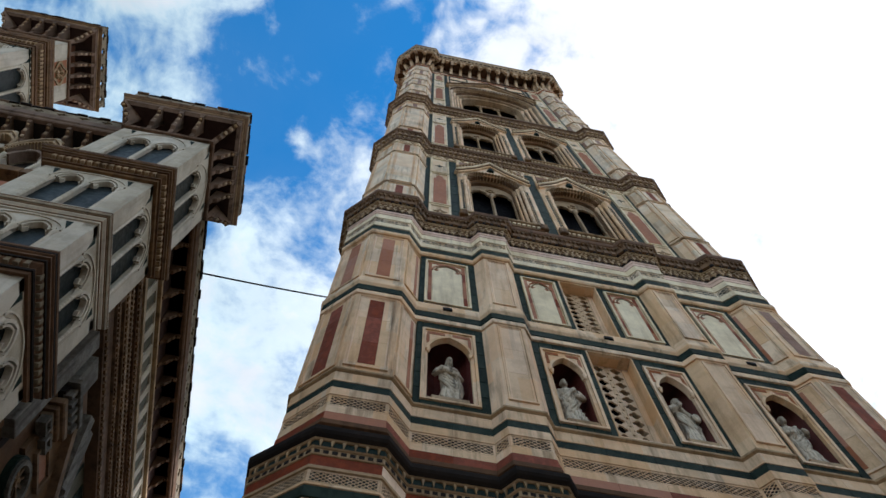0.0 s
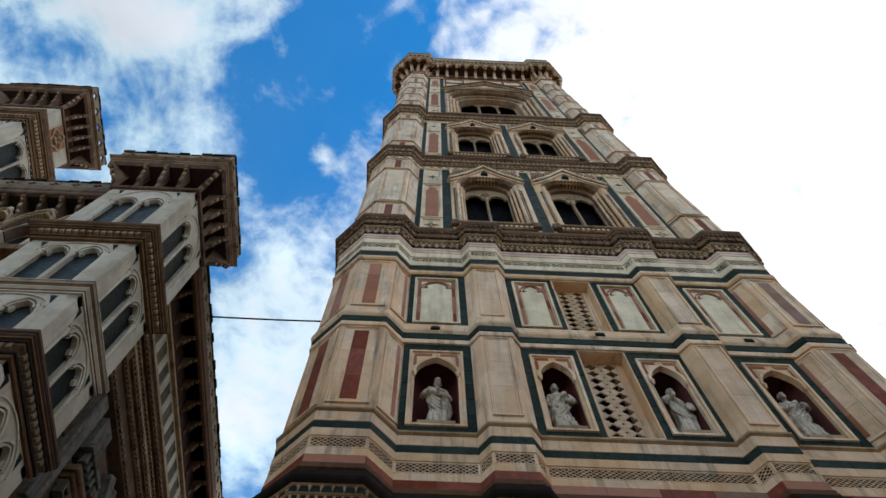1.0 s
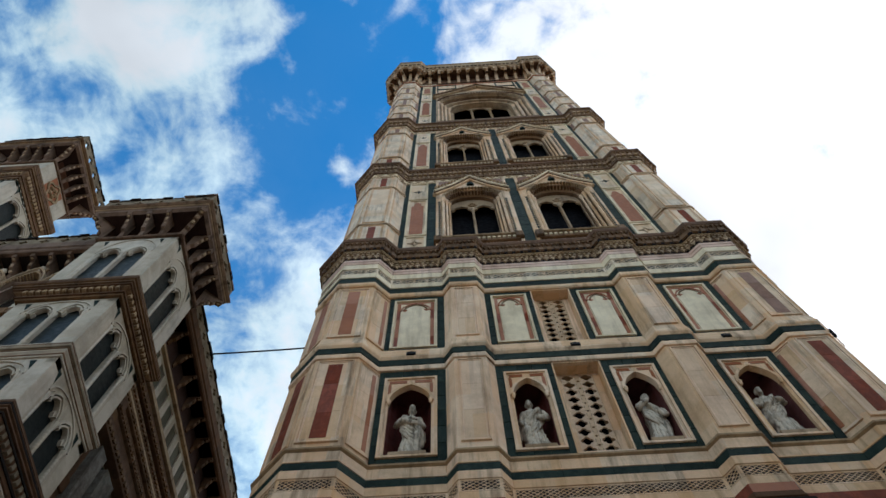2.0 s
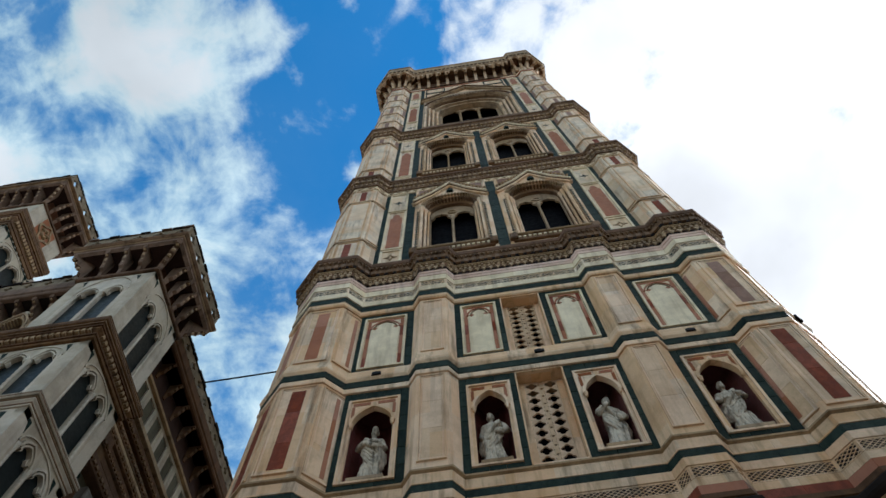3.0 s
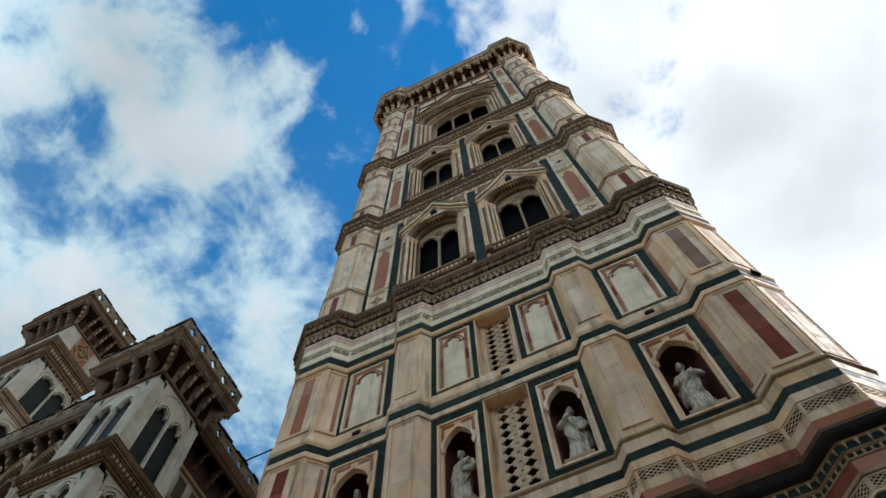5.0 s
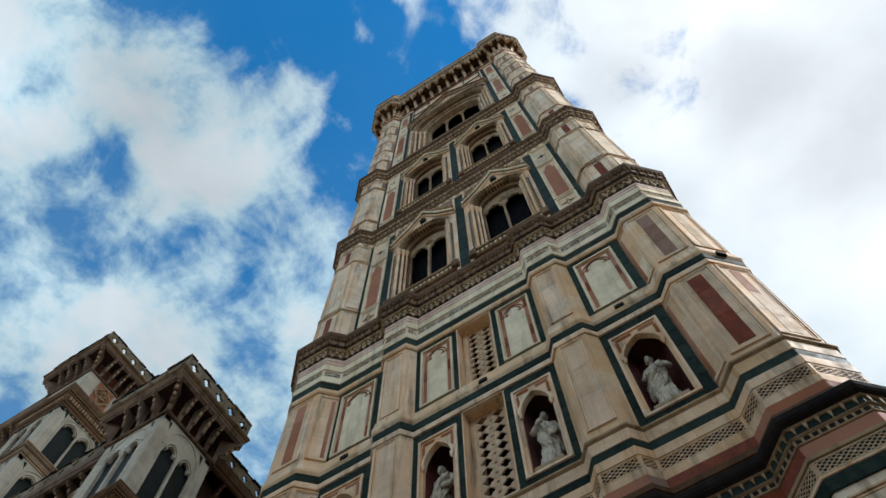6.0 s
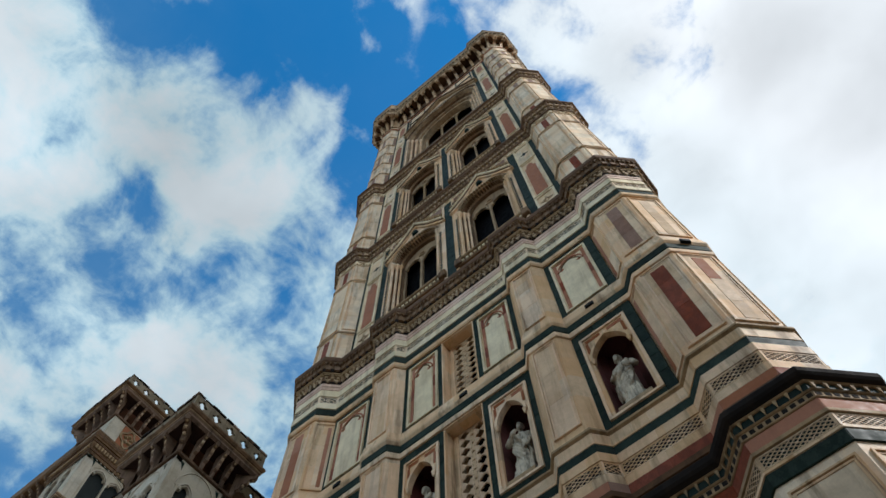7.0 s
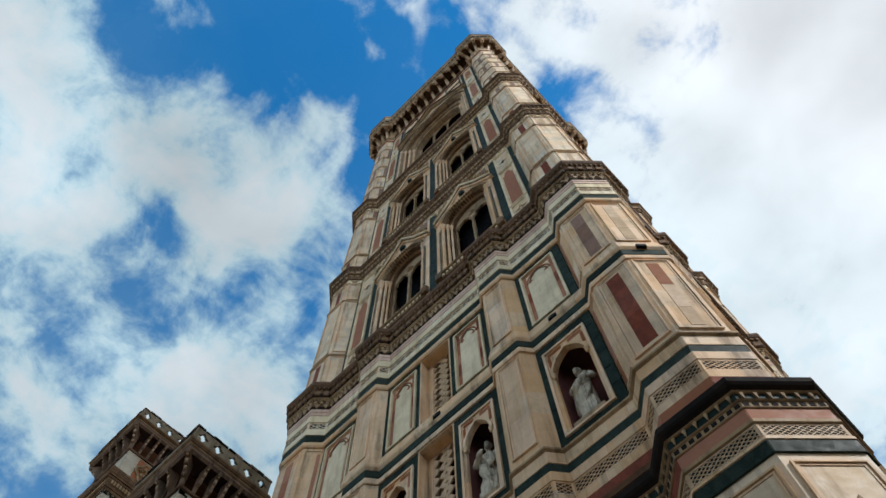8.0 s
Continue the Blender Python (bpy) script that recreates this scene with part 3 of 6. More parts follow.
s = Solid().ring(PLAN_LOWER, [(-0.5, 12.08), (0.05, 12.08), (0.05, 12.15), (0.12, 12.20), (0.12, 12.25), (0.09, 12.28), (0.09, 12.38), (-0.5, 12.38)])
tpart("ledge", s, UMBER, "stepped brown ledge")
band(12.38, 12.68, PLAN_LOWER, RED, 0.05, label="red marble band with paler blocks", mixed=(RED, RED, RED, PINK, MAUVE))
band(12.68, 12.92, PLAN_LOWER, CREAM, 0.04)
band(12.92, 13.32, PLAN_LOWER, SOOT_SHADE, 0.02, "inlay_ground")
band(13.32, 13.60, PLAN_LOWER, CREAM, 0.04)
band(13.60, 13.86, PLAN_LOWER, GREEN, 0.03, label="dark green marble band")
band(13.86, 14.22, PLAN_LOWER, CREAM, 0.04)
s = Solid().ring(PLAN_LOWER, [(-0.5, 14.22), (0.05, 14.22), (0.10, 14.26), (0.10, 14.32), (0.04, 14.38), (-0.5, 14.38)])
tpart("ledge", s, OCHRE)
s = Solid().ring(PLAN_LOW, [(-0.5, 18.42), (0.05, 18.42), (0.06, 18.46), (0.06, 18.60), (0.03, 18.68), (-0.5, 18.68)])
tpart("ledge", s, CREAM)
band(18.68, 18.98, PLAN_LOW, GREEN, 0.05, label="dark green marble band")
s = Solid().ring(PLAN_LOW, [(-0.5, 18.98), (0.06, 18.98), (0.11, 19.08), (0.11, 19.20), (0.08, 19.30), (0.04, 19.58), (-0.5, 19.58)])
tpart("ledge", s, CREAM)
s = Solid().ring(PLAN_LOW, [(-0.5, 23.34), (0.05, 23.34), (0.09, 23.40), (0.09, 23.58), (0.04, 23.66), (-0.5, 23.66)])
tpart("ledge", s, CREAM)
band(23.66, 24.02, PLAN_LOW, GREEN, 0.06, label="dark green marble band")
band(24.02, 24.36, PLAN_LOW, PALE, 0.09)
band(24.36, 24.80, PLAN_LOW, SLATE, 0.07, "inlay_ground")
band(24.80, 25.20, PLAN_LOW, PALE, 0.10)
band(25.20, 25.42, PLAN_LOW, ROSE, 0.115)
band(25.42, 25.60, PLAN_LOW, ROSE, 0.13)


def cornice(z, plan, out, rise, material=BROWN, label="weathered brown stone cornice with carved teeth"):
    s = Solid().ring(plan, [(-0.5, z - rise), (out * 0.35, z - rise), (out * 0.45, z - rise * 0.62), (out * 0.60, z - rise * 0.58),
                            (out * 0.85, z - rise * 0.22), (out, z - rise * 0.18), (out, z), (out * 0.85, z + 0.03), (-0.5, z + 0.12)])
    c_ = tpart("cornice", s, BROWN, label)
    tpart("cornice_lip", Solid().ring(plan, [(out * 0.7, z - rise * 0.16), (out + 0.02, z - rise * 0.16), (out + 0.05, z - rise * 0.08), (out + 0.05, z + 0.01), (out * 0.7, z + 0.06)]), UMBER, parent=c_)
    return c_


def dentils(plan, z0, z1, o0, o1, step, parent, material=BROWN, shape="tooth", wide=0.30):
    """Small teeth along all edges of an outline, joined."""
    a, b = offset(plan, o0), offset(plan, o1)
    s = Solid()
    n = len(plan)
    for i in range(n):
        p, q = Vector(a[i]), Vector(a[(i + 1) % n])
        ln = (q - p).length
        t = (q - p).normalized()
        nn = Vector((t.y, -t.x))
        k = max(1, int(ln / step))
        w = ln / k
        for j in range(k):
            c0 = p + t * (w * (j + 0.5))
            hw = w * wide
            if shape == "tooth":
                vs = []
                for dep in (-0.05, o1 - o0):
                    m = c0 + nn * dep
                    vs += [(*(m - t * hw * 1.3), z1), (*(m + t * hw * 1.3), z1), (*m, z0)]
                s.add(vs, [(0, 1, 2), (5, 4, 3), (0, 3, 4, 1), (1, 4, 5, 2), (2, 5, 3, 0)])
            else:
                vs = []
                for dep in (-0.05, o1 - o0):
                    m = c0 + nn * dep
                    vs += [(*(m - t * hw), z0), (*(m + t * hw), z0), (*(m + t * hw), z1), (*(m - t * hw), z1)]
                s.add(vs, [(0, 1, 2, 3), (7, 6, 5, 4), (0, 4, 5, 1), (1, 5, 6, 2), (2, 6, 7, 3), (3, 7, 4, 0)])
    return tpart("tooth_moulding", s, material, parent=parent, kind="stuff")


def inlay(plan, z0, z1, out, parent=None, rows=2, material=WHITE, bar=0.12):
    """White lattice of crossing bars and little squares over a dark band, joined."""
    s = Solid()
    pl = offset(plan, out)
    n = len(pl)
    h = z1 - z0
    for i in range(n):
        p, q = Vector(pl[i]), Vector(pl[(i + 1) % n])
        ln = (q - p).length
        if ln < 0.2:
            continue
        t = (q - p).normalized()
        fc = Face(p.x, p.y, math.degrees(math.atan2(-t.x, t.y)))
        k = max(1, round(ln / (h * 1.12 / rows)))
        w = ln / k
        m = h * 0.07
        hr = (h - 2 * m) / rows
        for j in range(k):
            u = w * j
            for r in range(rows):
                a = z0 + m + hr * r
                s.strip(fc, [(u, a), (u + w, a + hr)], h * bar / rows, -0.02, 0.008)
                s.strip(fc, [(u, a + hr), (u + w, a)], h * bar / rows, -0.02, 0.0075)
            c, zc = u + w / 2, (z0 + z1) / 2
            q = h * 0.09
            if j % 2:
                s.poly(fc, [(c - q, zc), (c, zc - q), (c + q, zc), (c, zc + q)], -0.02, 0.0085)
        for a, b in ((0.0, 0.045), (ln - 0.045, ln)):
            s.box(fc, a, b, z0, z1, -0.02, 0.011, 0.0)
        for zz in (z0 + m * 0.5, z1 - m * 0.5):
            s.box(fc, 0.045, ln - 0.045, zz - m * 0.6, zz + m * 0.6, -0.02, 0.010, 0.0)
    return tpart("inlay_lattice", s, material, "white marble lattice inlaid in a dark band", kind="stuff", parent=parent)


inlay(PLAN_LOWER, 12.94, 13.30, 0.022, rows=3, material=CREAM)
inlay(PLAN_LOW, 24.38, 24.78, 0.072)
inlay(PLAN_BASE, 10.53, 10.83, 0.022, rows=3, material=SAND, bar=0.15)
c = cornice(27.05, PLAN_LOW, 0.40, 1.45)
dentils(PLAN_LOW, 25.62, 25.84, 0.13, 0.20, 0.24, c, OCHRE)
# dark rings paint the shade in the gaps between the carved teeth
tpart("dark_hollow", Solid().ring(PLAN_LOW, [(0.0, 25.61), (0.145, 25.61), (0.155, 25.845), (0.0, 25.845)]), SOOT_SHADE, parent=c)
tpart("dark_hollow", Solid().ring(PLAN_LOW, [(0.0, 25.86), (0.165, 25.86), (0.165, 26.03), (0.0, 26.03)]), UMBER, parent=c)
dentils(PLAN_LOW, 25.87, 26.02, 0.16, 0.215, 0.17, c, OCHRE, "block", 0.25)
dentils(PLAN_LOW, 26.04, 26.12, 0.20, 0.24, 0.12, c, OCHRE, "block", 0.34)
tpart("dark_hollow", Solid().ring(PLAN_LOW, [(0.0, 26.26), (0.275, 26.26), (0.29, 26.56), (0.0, 26.56)]), SOOT_SHADE, parent=c)
dentils(PLAN_LOW, 26.28, 26.54, 0.27, 0.35, 0.27, c, BROWN, "block", 0.27)
dentils(PLAN_LOW, 26.60, 26.74, 0.34, 0.41, 0.16, c, BROWN)
tpart("bead_moulding", Solid().ring(PLAN_LOW, [(0.1, 26.14), (0.25, 26.14), (0.28, 26.18), (0.25, 26.23), (0.1, 26.23)]), OCHRE, parent=c)
c = cornice(39.55, PLAN_HIGH, 0.36, 1.1)
dentils(PLAN_HIGH, 38.55, 38.74, 0.14, 0.20, 0.24, c, OCHRE)
dentils(PLAN_HIGH, 38.86, 39.10, 0.18, 0.28, 0.26, c, OCHRE, "block")
dentils(PLAN_HIGH, 39.18, 39.30, 0.28, 0.34, 0.2, c, BROWN)
c = cornice(52.8, PLAN_HIGH, 0.42, 1.1)
dentils(PLAN_HIGH, 51.80, 52.0, 0.16, 0.22, 0.26, c, OCHRE)
dentils(PLAN_HIGH, 52.08, 52.34, 0.20, 0.32, 0.30, c, OCHRE, "block")
tpart("bronze_moulding", Solid().ring(PLAN_BASE, [(0.0, 11.63), (0.075, 11.63), (0.105, 11.655), (0.075, 11.68), (0.0, 11.68)]), OCHRE)
tpart("bronze_moulding", Solid().ring(PLAN_BASE, [(0.0, 11.375), (0.085, 11.375), (0.11, 11.40), (0.085, 11.43), (0.0, 11.43)]), OCHRE)
dentils(PLAN_BASE, 11.45, 11.63, 0.05, 0.085, 0.19, tower, OCHRE, wide=0.13)
dentils(PLAN_BASE, 11.26, 11.35, 0.06, 0.076, 0.14, tower, SOOT_SHADE, "block", 0.32)
for za, zb in ((37.95, 38.45), (51.25, 51.75)):
    fr = band(za, zb, PLAN_HIGH, PALE, 0.05, "carved_frieze", "pale frieze with carved leaves")
    dentils(PLAN_HIGH, za + 0.10, zb - 0.08, 0.05, 0.085, 0.42, fr, OCHRE, wide=0.3)
    dentils(PLAN_HIGH, za + 0.03, za + 0.09, 0.05, 0.08, 0.14, fr, CREAM, "block", 0.3)
band(26.6, 28.0, PLAN_HIGH, CREAM, 0.0)
band(39.4, 40.2, PLAN_HIGH, CREAM, 0.0)
band(52.7, 53.9, PLAN_HIGH, CREAM, 0.0)
band(74.9, 75.4, PLAN_HIGH, PINK, 0.06)


# west front: niche storey and panel storey
def wall_block(u0, u1, z0, z1, material=GREEN, name="marble_surround", d=0.0, label=""):
    """Courses of a dark surround, each block of its own."""
    return tpart(name, Solid().box(west, u0, u1, z0, z1, -1.4, d), material, label)


def surround(u0, u1, z0, z1, a0, a1, b0, b1):
    """A green marble border round a framed field, laid in blocks."""
    for x0, x1 in ((u0, a0), (a1, u1)):
        n = 6
        for i in range(n):
            y0, y1 = z0 + (z1 - z0) * i / n, z0 + (z1 - z0) * (i + 1) / n
            wall_block(x0, x1, y0 + 0.004, y1 - 0.004, GREEN, "green_block")
    for y0, y1 in ((z0, b0), (b1, z1)):
        for i in range(3):
            x0, x1 = a0 + (a1 - a0) * i / 3, a0 + (a1 - a0) * (i + 1) / 3
            wall_block(x0 + 0.003, x1 - 0.003, y0, y1, GREEN, "green_block")


BAYS = [(-5.20, -3.46, -5.05, -3.68), (-2.14, -0.64, -1.95, -0.80), (0.64, 2.14, 0.83, 1.98), (3.46, 5.20, 3.64, 4.95)]


def niche(u0, u1, z0, z1):
    mid, half = (u0 + u1) / 2, (u1 - u0) / 2
    n = tpart("niche", Solid().strip(west, [(u0 + 0.035, z0 + 0.035), (u1 - 0.035, z0 + 0.035), (u1 - 0.035, z1 - 0.035), (u0 + 0.035, z1 - 0.035)], 0.07, -0.3, 0.045, closed=True), CREAM)
    i0, i1 = u0 + 0.07, u1 - 0.07
    a0, a1 = u0 + 0.15, u1 - 0.15
    zs, za = z0 + 2.31, z0 + 3.08
    tpart("spandrel", Solid().arch_plate(west, i0, i1, z0 + 0.07, z1 - 0.07, a0, a1, z0 + 0.10, zs, za, -0.10, 0.0), CREAM, parent=n)
    # raised arch moulding with its point, and red spandrel fields
    tpart("arch_moulding", Solid().strip(west, [(u, z) for u, z in arch(a0 - 0.02, a1 + 0.02, zs, za + 0.05)], 0.075, -0.12, 0.055), CREAM, parent=n)
    tpart("arch_point", Solid().poly(west, [(mid - 0.09, za + 0.04), (mid + 0.09, za + 0.04), (mid, za + 0.20)], -0.1, 0.06), CREAM, parent=n)
    for sgn in (-1, 1):
        a, b = sorted((mid + sgn * 0.10, mid + sgn * (half - 0.13)))
        tpart("red_field", Solid().box(west, a, b, z1 - 0.26, z1 - 0.13, -0.05, 0.010, 0.003), TERRA, parent=n)
        a, b = sorted((mid + sgn * (half - 0.19), mid + sgn * (half - 0.11)))
        tpart("red_field", Solid().box(west, a, b, zs + 0.42, z1 - 0.29, -0.05, 0.010, 0.003), TERRA, parent=n)
        cap = west.at(mid + sgn * (half - 0.16), 0, 0.03)
        tpart("capital", Solid().turned(cap.xy, [(0.025, zs - 0.14), (0.045, zs - 0.09), (0.035, zs - 0.05), (0.062, zs + 0.01), (0.062, zs + 0.04), (0.03, zs + 0.06)], 8), CREAM, parent=n, smooth=True)
    # curved red back of the niche
    pts = []
    for i in range(9):
        t = math.pi * i / 8
        pts.append((mid - math.cos(t) * (half - 0.13), -0.10 - math.sin(t) * 0.80))
    vs = [west.at(u, z0 + 0.1, d) for u, d in pts] + [west.at(u, z1 - 0.1, d) for u, d in pts]
    vs += [west.at(u, z0 + 0.1, -1.3) for u, d in (pts[0], pts[-1])] + [west.at(u, z1 - 0.1, -1.3) for u, d in (pts[0], pts[-1])]
    m = len(pts)
    tpart("niche_back", Solid().add(vs, [(i, i + 1, m + i + 1, m + i) for i in range(m - 1)] + [tuple(range(m, 2 * m))]), DARKRED, parent=n)
    tpart("plinth", Solid().box(west, mid - half * 0.62, mid + half * 0.62, z0 + 0.10, z0 + 0.22, -0.75, 0.03), OCHRE, parent=n)


def blind_panel(u0, u1, z0, z1):
    mid = (u0 + u1) / 2
    n = tpart("blind_panel", Solid().strip(west, [(u0 + 0.035, z0 + 0.035), (u1 - 0.035, z0 + 0.035), (u1 - 0.035, z1 - 0.035), (u0 + 0.035, z1 - 0.035)], 0.07, -0.3, 0.05, closed=True), PALE)
    tpart("border", Solid().box(west, u0 + 0.07, u1 - 0.07, z0 + 0.07, z1 - 0.07, -0.4, -0.02, 0.004), PALE, parent=n)
    a0, a1 = u0 + 0.24, u1 - 0.24
    zs, za = z1 - 0.74, z1 - 0.26
    pts = [(a0, z0 + 0.10), (a1, z0 + 0.10)] + [(u, z) for u, z in reversed(arch(a0, a1, zs, za, 5))]
    tpart("white_field", Solid().poly(west, pts, -0.2, 0.004), PALE, parent=n)
    for a, b in ((u0 + 0.10, a0 - 0.03), (a1 + 0.03, u1 - 0.10)):
        for i in range(5):
            za_, zb_ = z0 + 0.12 + (z1 - z0 - 0.24) * i / 5, z0 + 0.12 + (z1 - z0 - 0.24) * (i + 1) / 5
            tpart("red_inset", Solid().box(west, a, b, za_ + 0.004, zb_ - 0.004, -0.1, -0.006, 0.003), (RED, PINK, PINK)[(i * 7 + int(u0 * 3)) % 3], parent=n)
    tpart("red_inset", Solid().box(west, a0 - 0.03, a1 + 0.03, z1 - 0.19, z1 - 0.10, -0.1, -0.008, 0.003), PINK, parent=n)
    for inset in (0.0, 0.10):
        tpart("cusped_arch", Solid().strip(west, arch(a0 - 0.02 + inset, a1 + 0.02 - inset, zs, za + 0.06 - inset * 1.3, 6), 0.045, -0.1, 0.026), BROWN if inset else PINK, parent=n)
    for sgn, uu in ((-1, a0 + 0.10), (1, a1 - 0.10)):
        tpart("cusp", Solid().poly(west, [(uu - 0.09, zs + 0.02), (uu, zs - 0.07), (uu + 0.09, zs + 0.02), (uu, zs + 0.10)], -0.1, 0.018), PINK, parent=n)


for u0, u1, a0, a1 in BAYS:
    surround(u0, u1, 14.36, 18.42, a0, a1, 14.54, 18.02)
    niche(a0, a1, 14.54, 18.02)
    surround(u0, u1, 19.58, 23.34, a0, a1, 19.72, 23.05)
    blind_panel(a0, a1, 19.72, 23.05)


def grille(u0, u1, z0, z1, d):
    """A pierced screen with two columns of four-lobed holes."""
    rows = 11
    hz = (z1 - z0) / rows / 2
    s = Solid()
    for uc, share, size in ((-0.285, 0.43, 0.86), (0.0, 0.14, 0.70), (0.285, 0.43, 0.86)):
        u, w2 = (u0 + u1) / 2 + uc * (u1 - u0), share * (u1 - u0) / 2
        small_ = share < 0.3
        for row in range(rows + small_):
            z = z0 + hz * (2 * row + 1 - small_)
            k16 = []
            for i in range(24):
                t = 2 * math.pi * i / 24
                cx_, sz_ = math.cos(t), math.sin(t)
                k = 1.0 / max(abs(cx_) / w2, abs(sz_) / hz)
                f = (t + math.pi / 4) % (math.pi / 2) - math.pi / 4
                r = size * (0.5 * math.cos(f) + math.sqrt(0.2025 - 0.25 * math.sin(f) ** 2))
                k16.append((u + cx_ * k, z + sz_ * k, u + cx_ * r * w2, z + sz_ * r * (hz * 1.08 if size > 0.8 else w2)))
            low, high = max(z0, z - hz), min(z1, z + hz)
            cl = [(a, min(max(b_, low), high), p, min(max(q, low), high)) for a, b_, p, q in k16]
            vs = [west.at(a, b_, d) for a, b_, p, q in cl] + [west.at(p, q, d - 0.006) for a, b_, p, q in cl] + [west.at(p, q, d - 0.045) for a, b_, p, q in cl]
            fs = []
            for i in range(24):
                j = (i + 1) % 24
                fs += [(i, j, 24 + j, 24 + i), (24 + i, 24 + j, 48 + j, 48 + i)]
            s.add(vs, fs)
    return s


for z0, z1 in ((14.36, 18.42), (19.58, 23.34)):
    op = tpart("screen_opening", Solid().box(west, -0.64, 0.64, z0 - 0.02, z0 + 0.06, -1.3, 0.0), CREAM)
    for a, b in ((-0.641, -0.60), (0.60, 0.641)):
        tpart("jamb", Solid().box(west, a, b, z0, z1, -0.75, 0.012, 0.004), CREAM, parent=op)
    for a, b in ((-0.60, -0.431), (0.431, 0.60)):
        tpart("screen_border", Solid().box(west, a, b, z0 + 0.06, z1 - 0.05, -0.75, -0.345, 0.006), CREAM, parent=op)
    tpart("lintel", Solid().box(west, -0.60, 0.60, z1 - 0.05, z1, -0.75, 0.008, 0.004), CREAM, parent=op)
    tpart("pierced_screen", grille(-0.43, 0.43, z0 + 0.06, z1 - 0.05, -0.36), SAND, "pierced stone screen with four-lobed holes", parent=op)
    # black backing paints the shade seen through the holes
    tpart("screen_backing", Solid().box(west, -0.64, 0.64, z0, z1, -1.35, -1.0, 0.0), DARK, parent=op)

# west front: storeys with paired windows


def light_pair(u_mid, half, zb, zs, za, d, window, lights=2, mull=0.065):
    """Tracery of pointed lights with slender columns between them."""
    w = 2 * half / lights
    for i in range(lights):
        a, b = u_mid - half + i * w, u_mid - half + (i + 1) * w
        s = Solid().arch_plate(west, a, b, zb, za + 1.2, a + 0.05, b - 0.05, zb, zs, za, d - 0.10, d, 7)
        tpart("tracery", s, OCHRE, parent=window)
        # trefoil cusps under the arch
        for sgn in (-1, 1):
            m = (a + b) / 2
            uu = m + sgn * (w / 2 - 0.10)
            tpart("cusp", Solid().poly(west, [(uu - 0.10, zs + 0.16), (uu, zs + 0.02), (uu + 0.13 * (w / 0.95), zs + 0.22), (uu, zs + 0.46)] if sgn < 0 else [(uu - 0.13 * (w / 0.95), zs + 0.22), (uu, zs + 0.02), (uu + 0.10, zs + 0.16), (uu, zs + 0.46)], d - 0.09, d + 0.01), OCHRE, parent=window)
    for i in range(1, lights):
        p = west.at(u_mid - half + i * w, 0, d + 0.02).xy
        tpart("column", Solid().turned(p, [(0.12, zb), (0.12, zb + 0.15), (mull, zb + 0.3), (mull, zs - 0.35), (mull * 1.5, zs - 0.31), (mull * 1.2, zs - 0.25), (0.13, zs - 0.03), (0.13, zs + 0.02)], 8), OCHRE, parent=window, smooth=True)


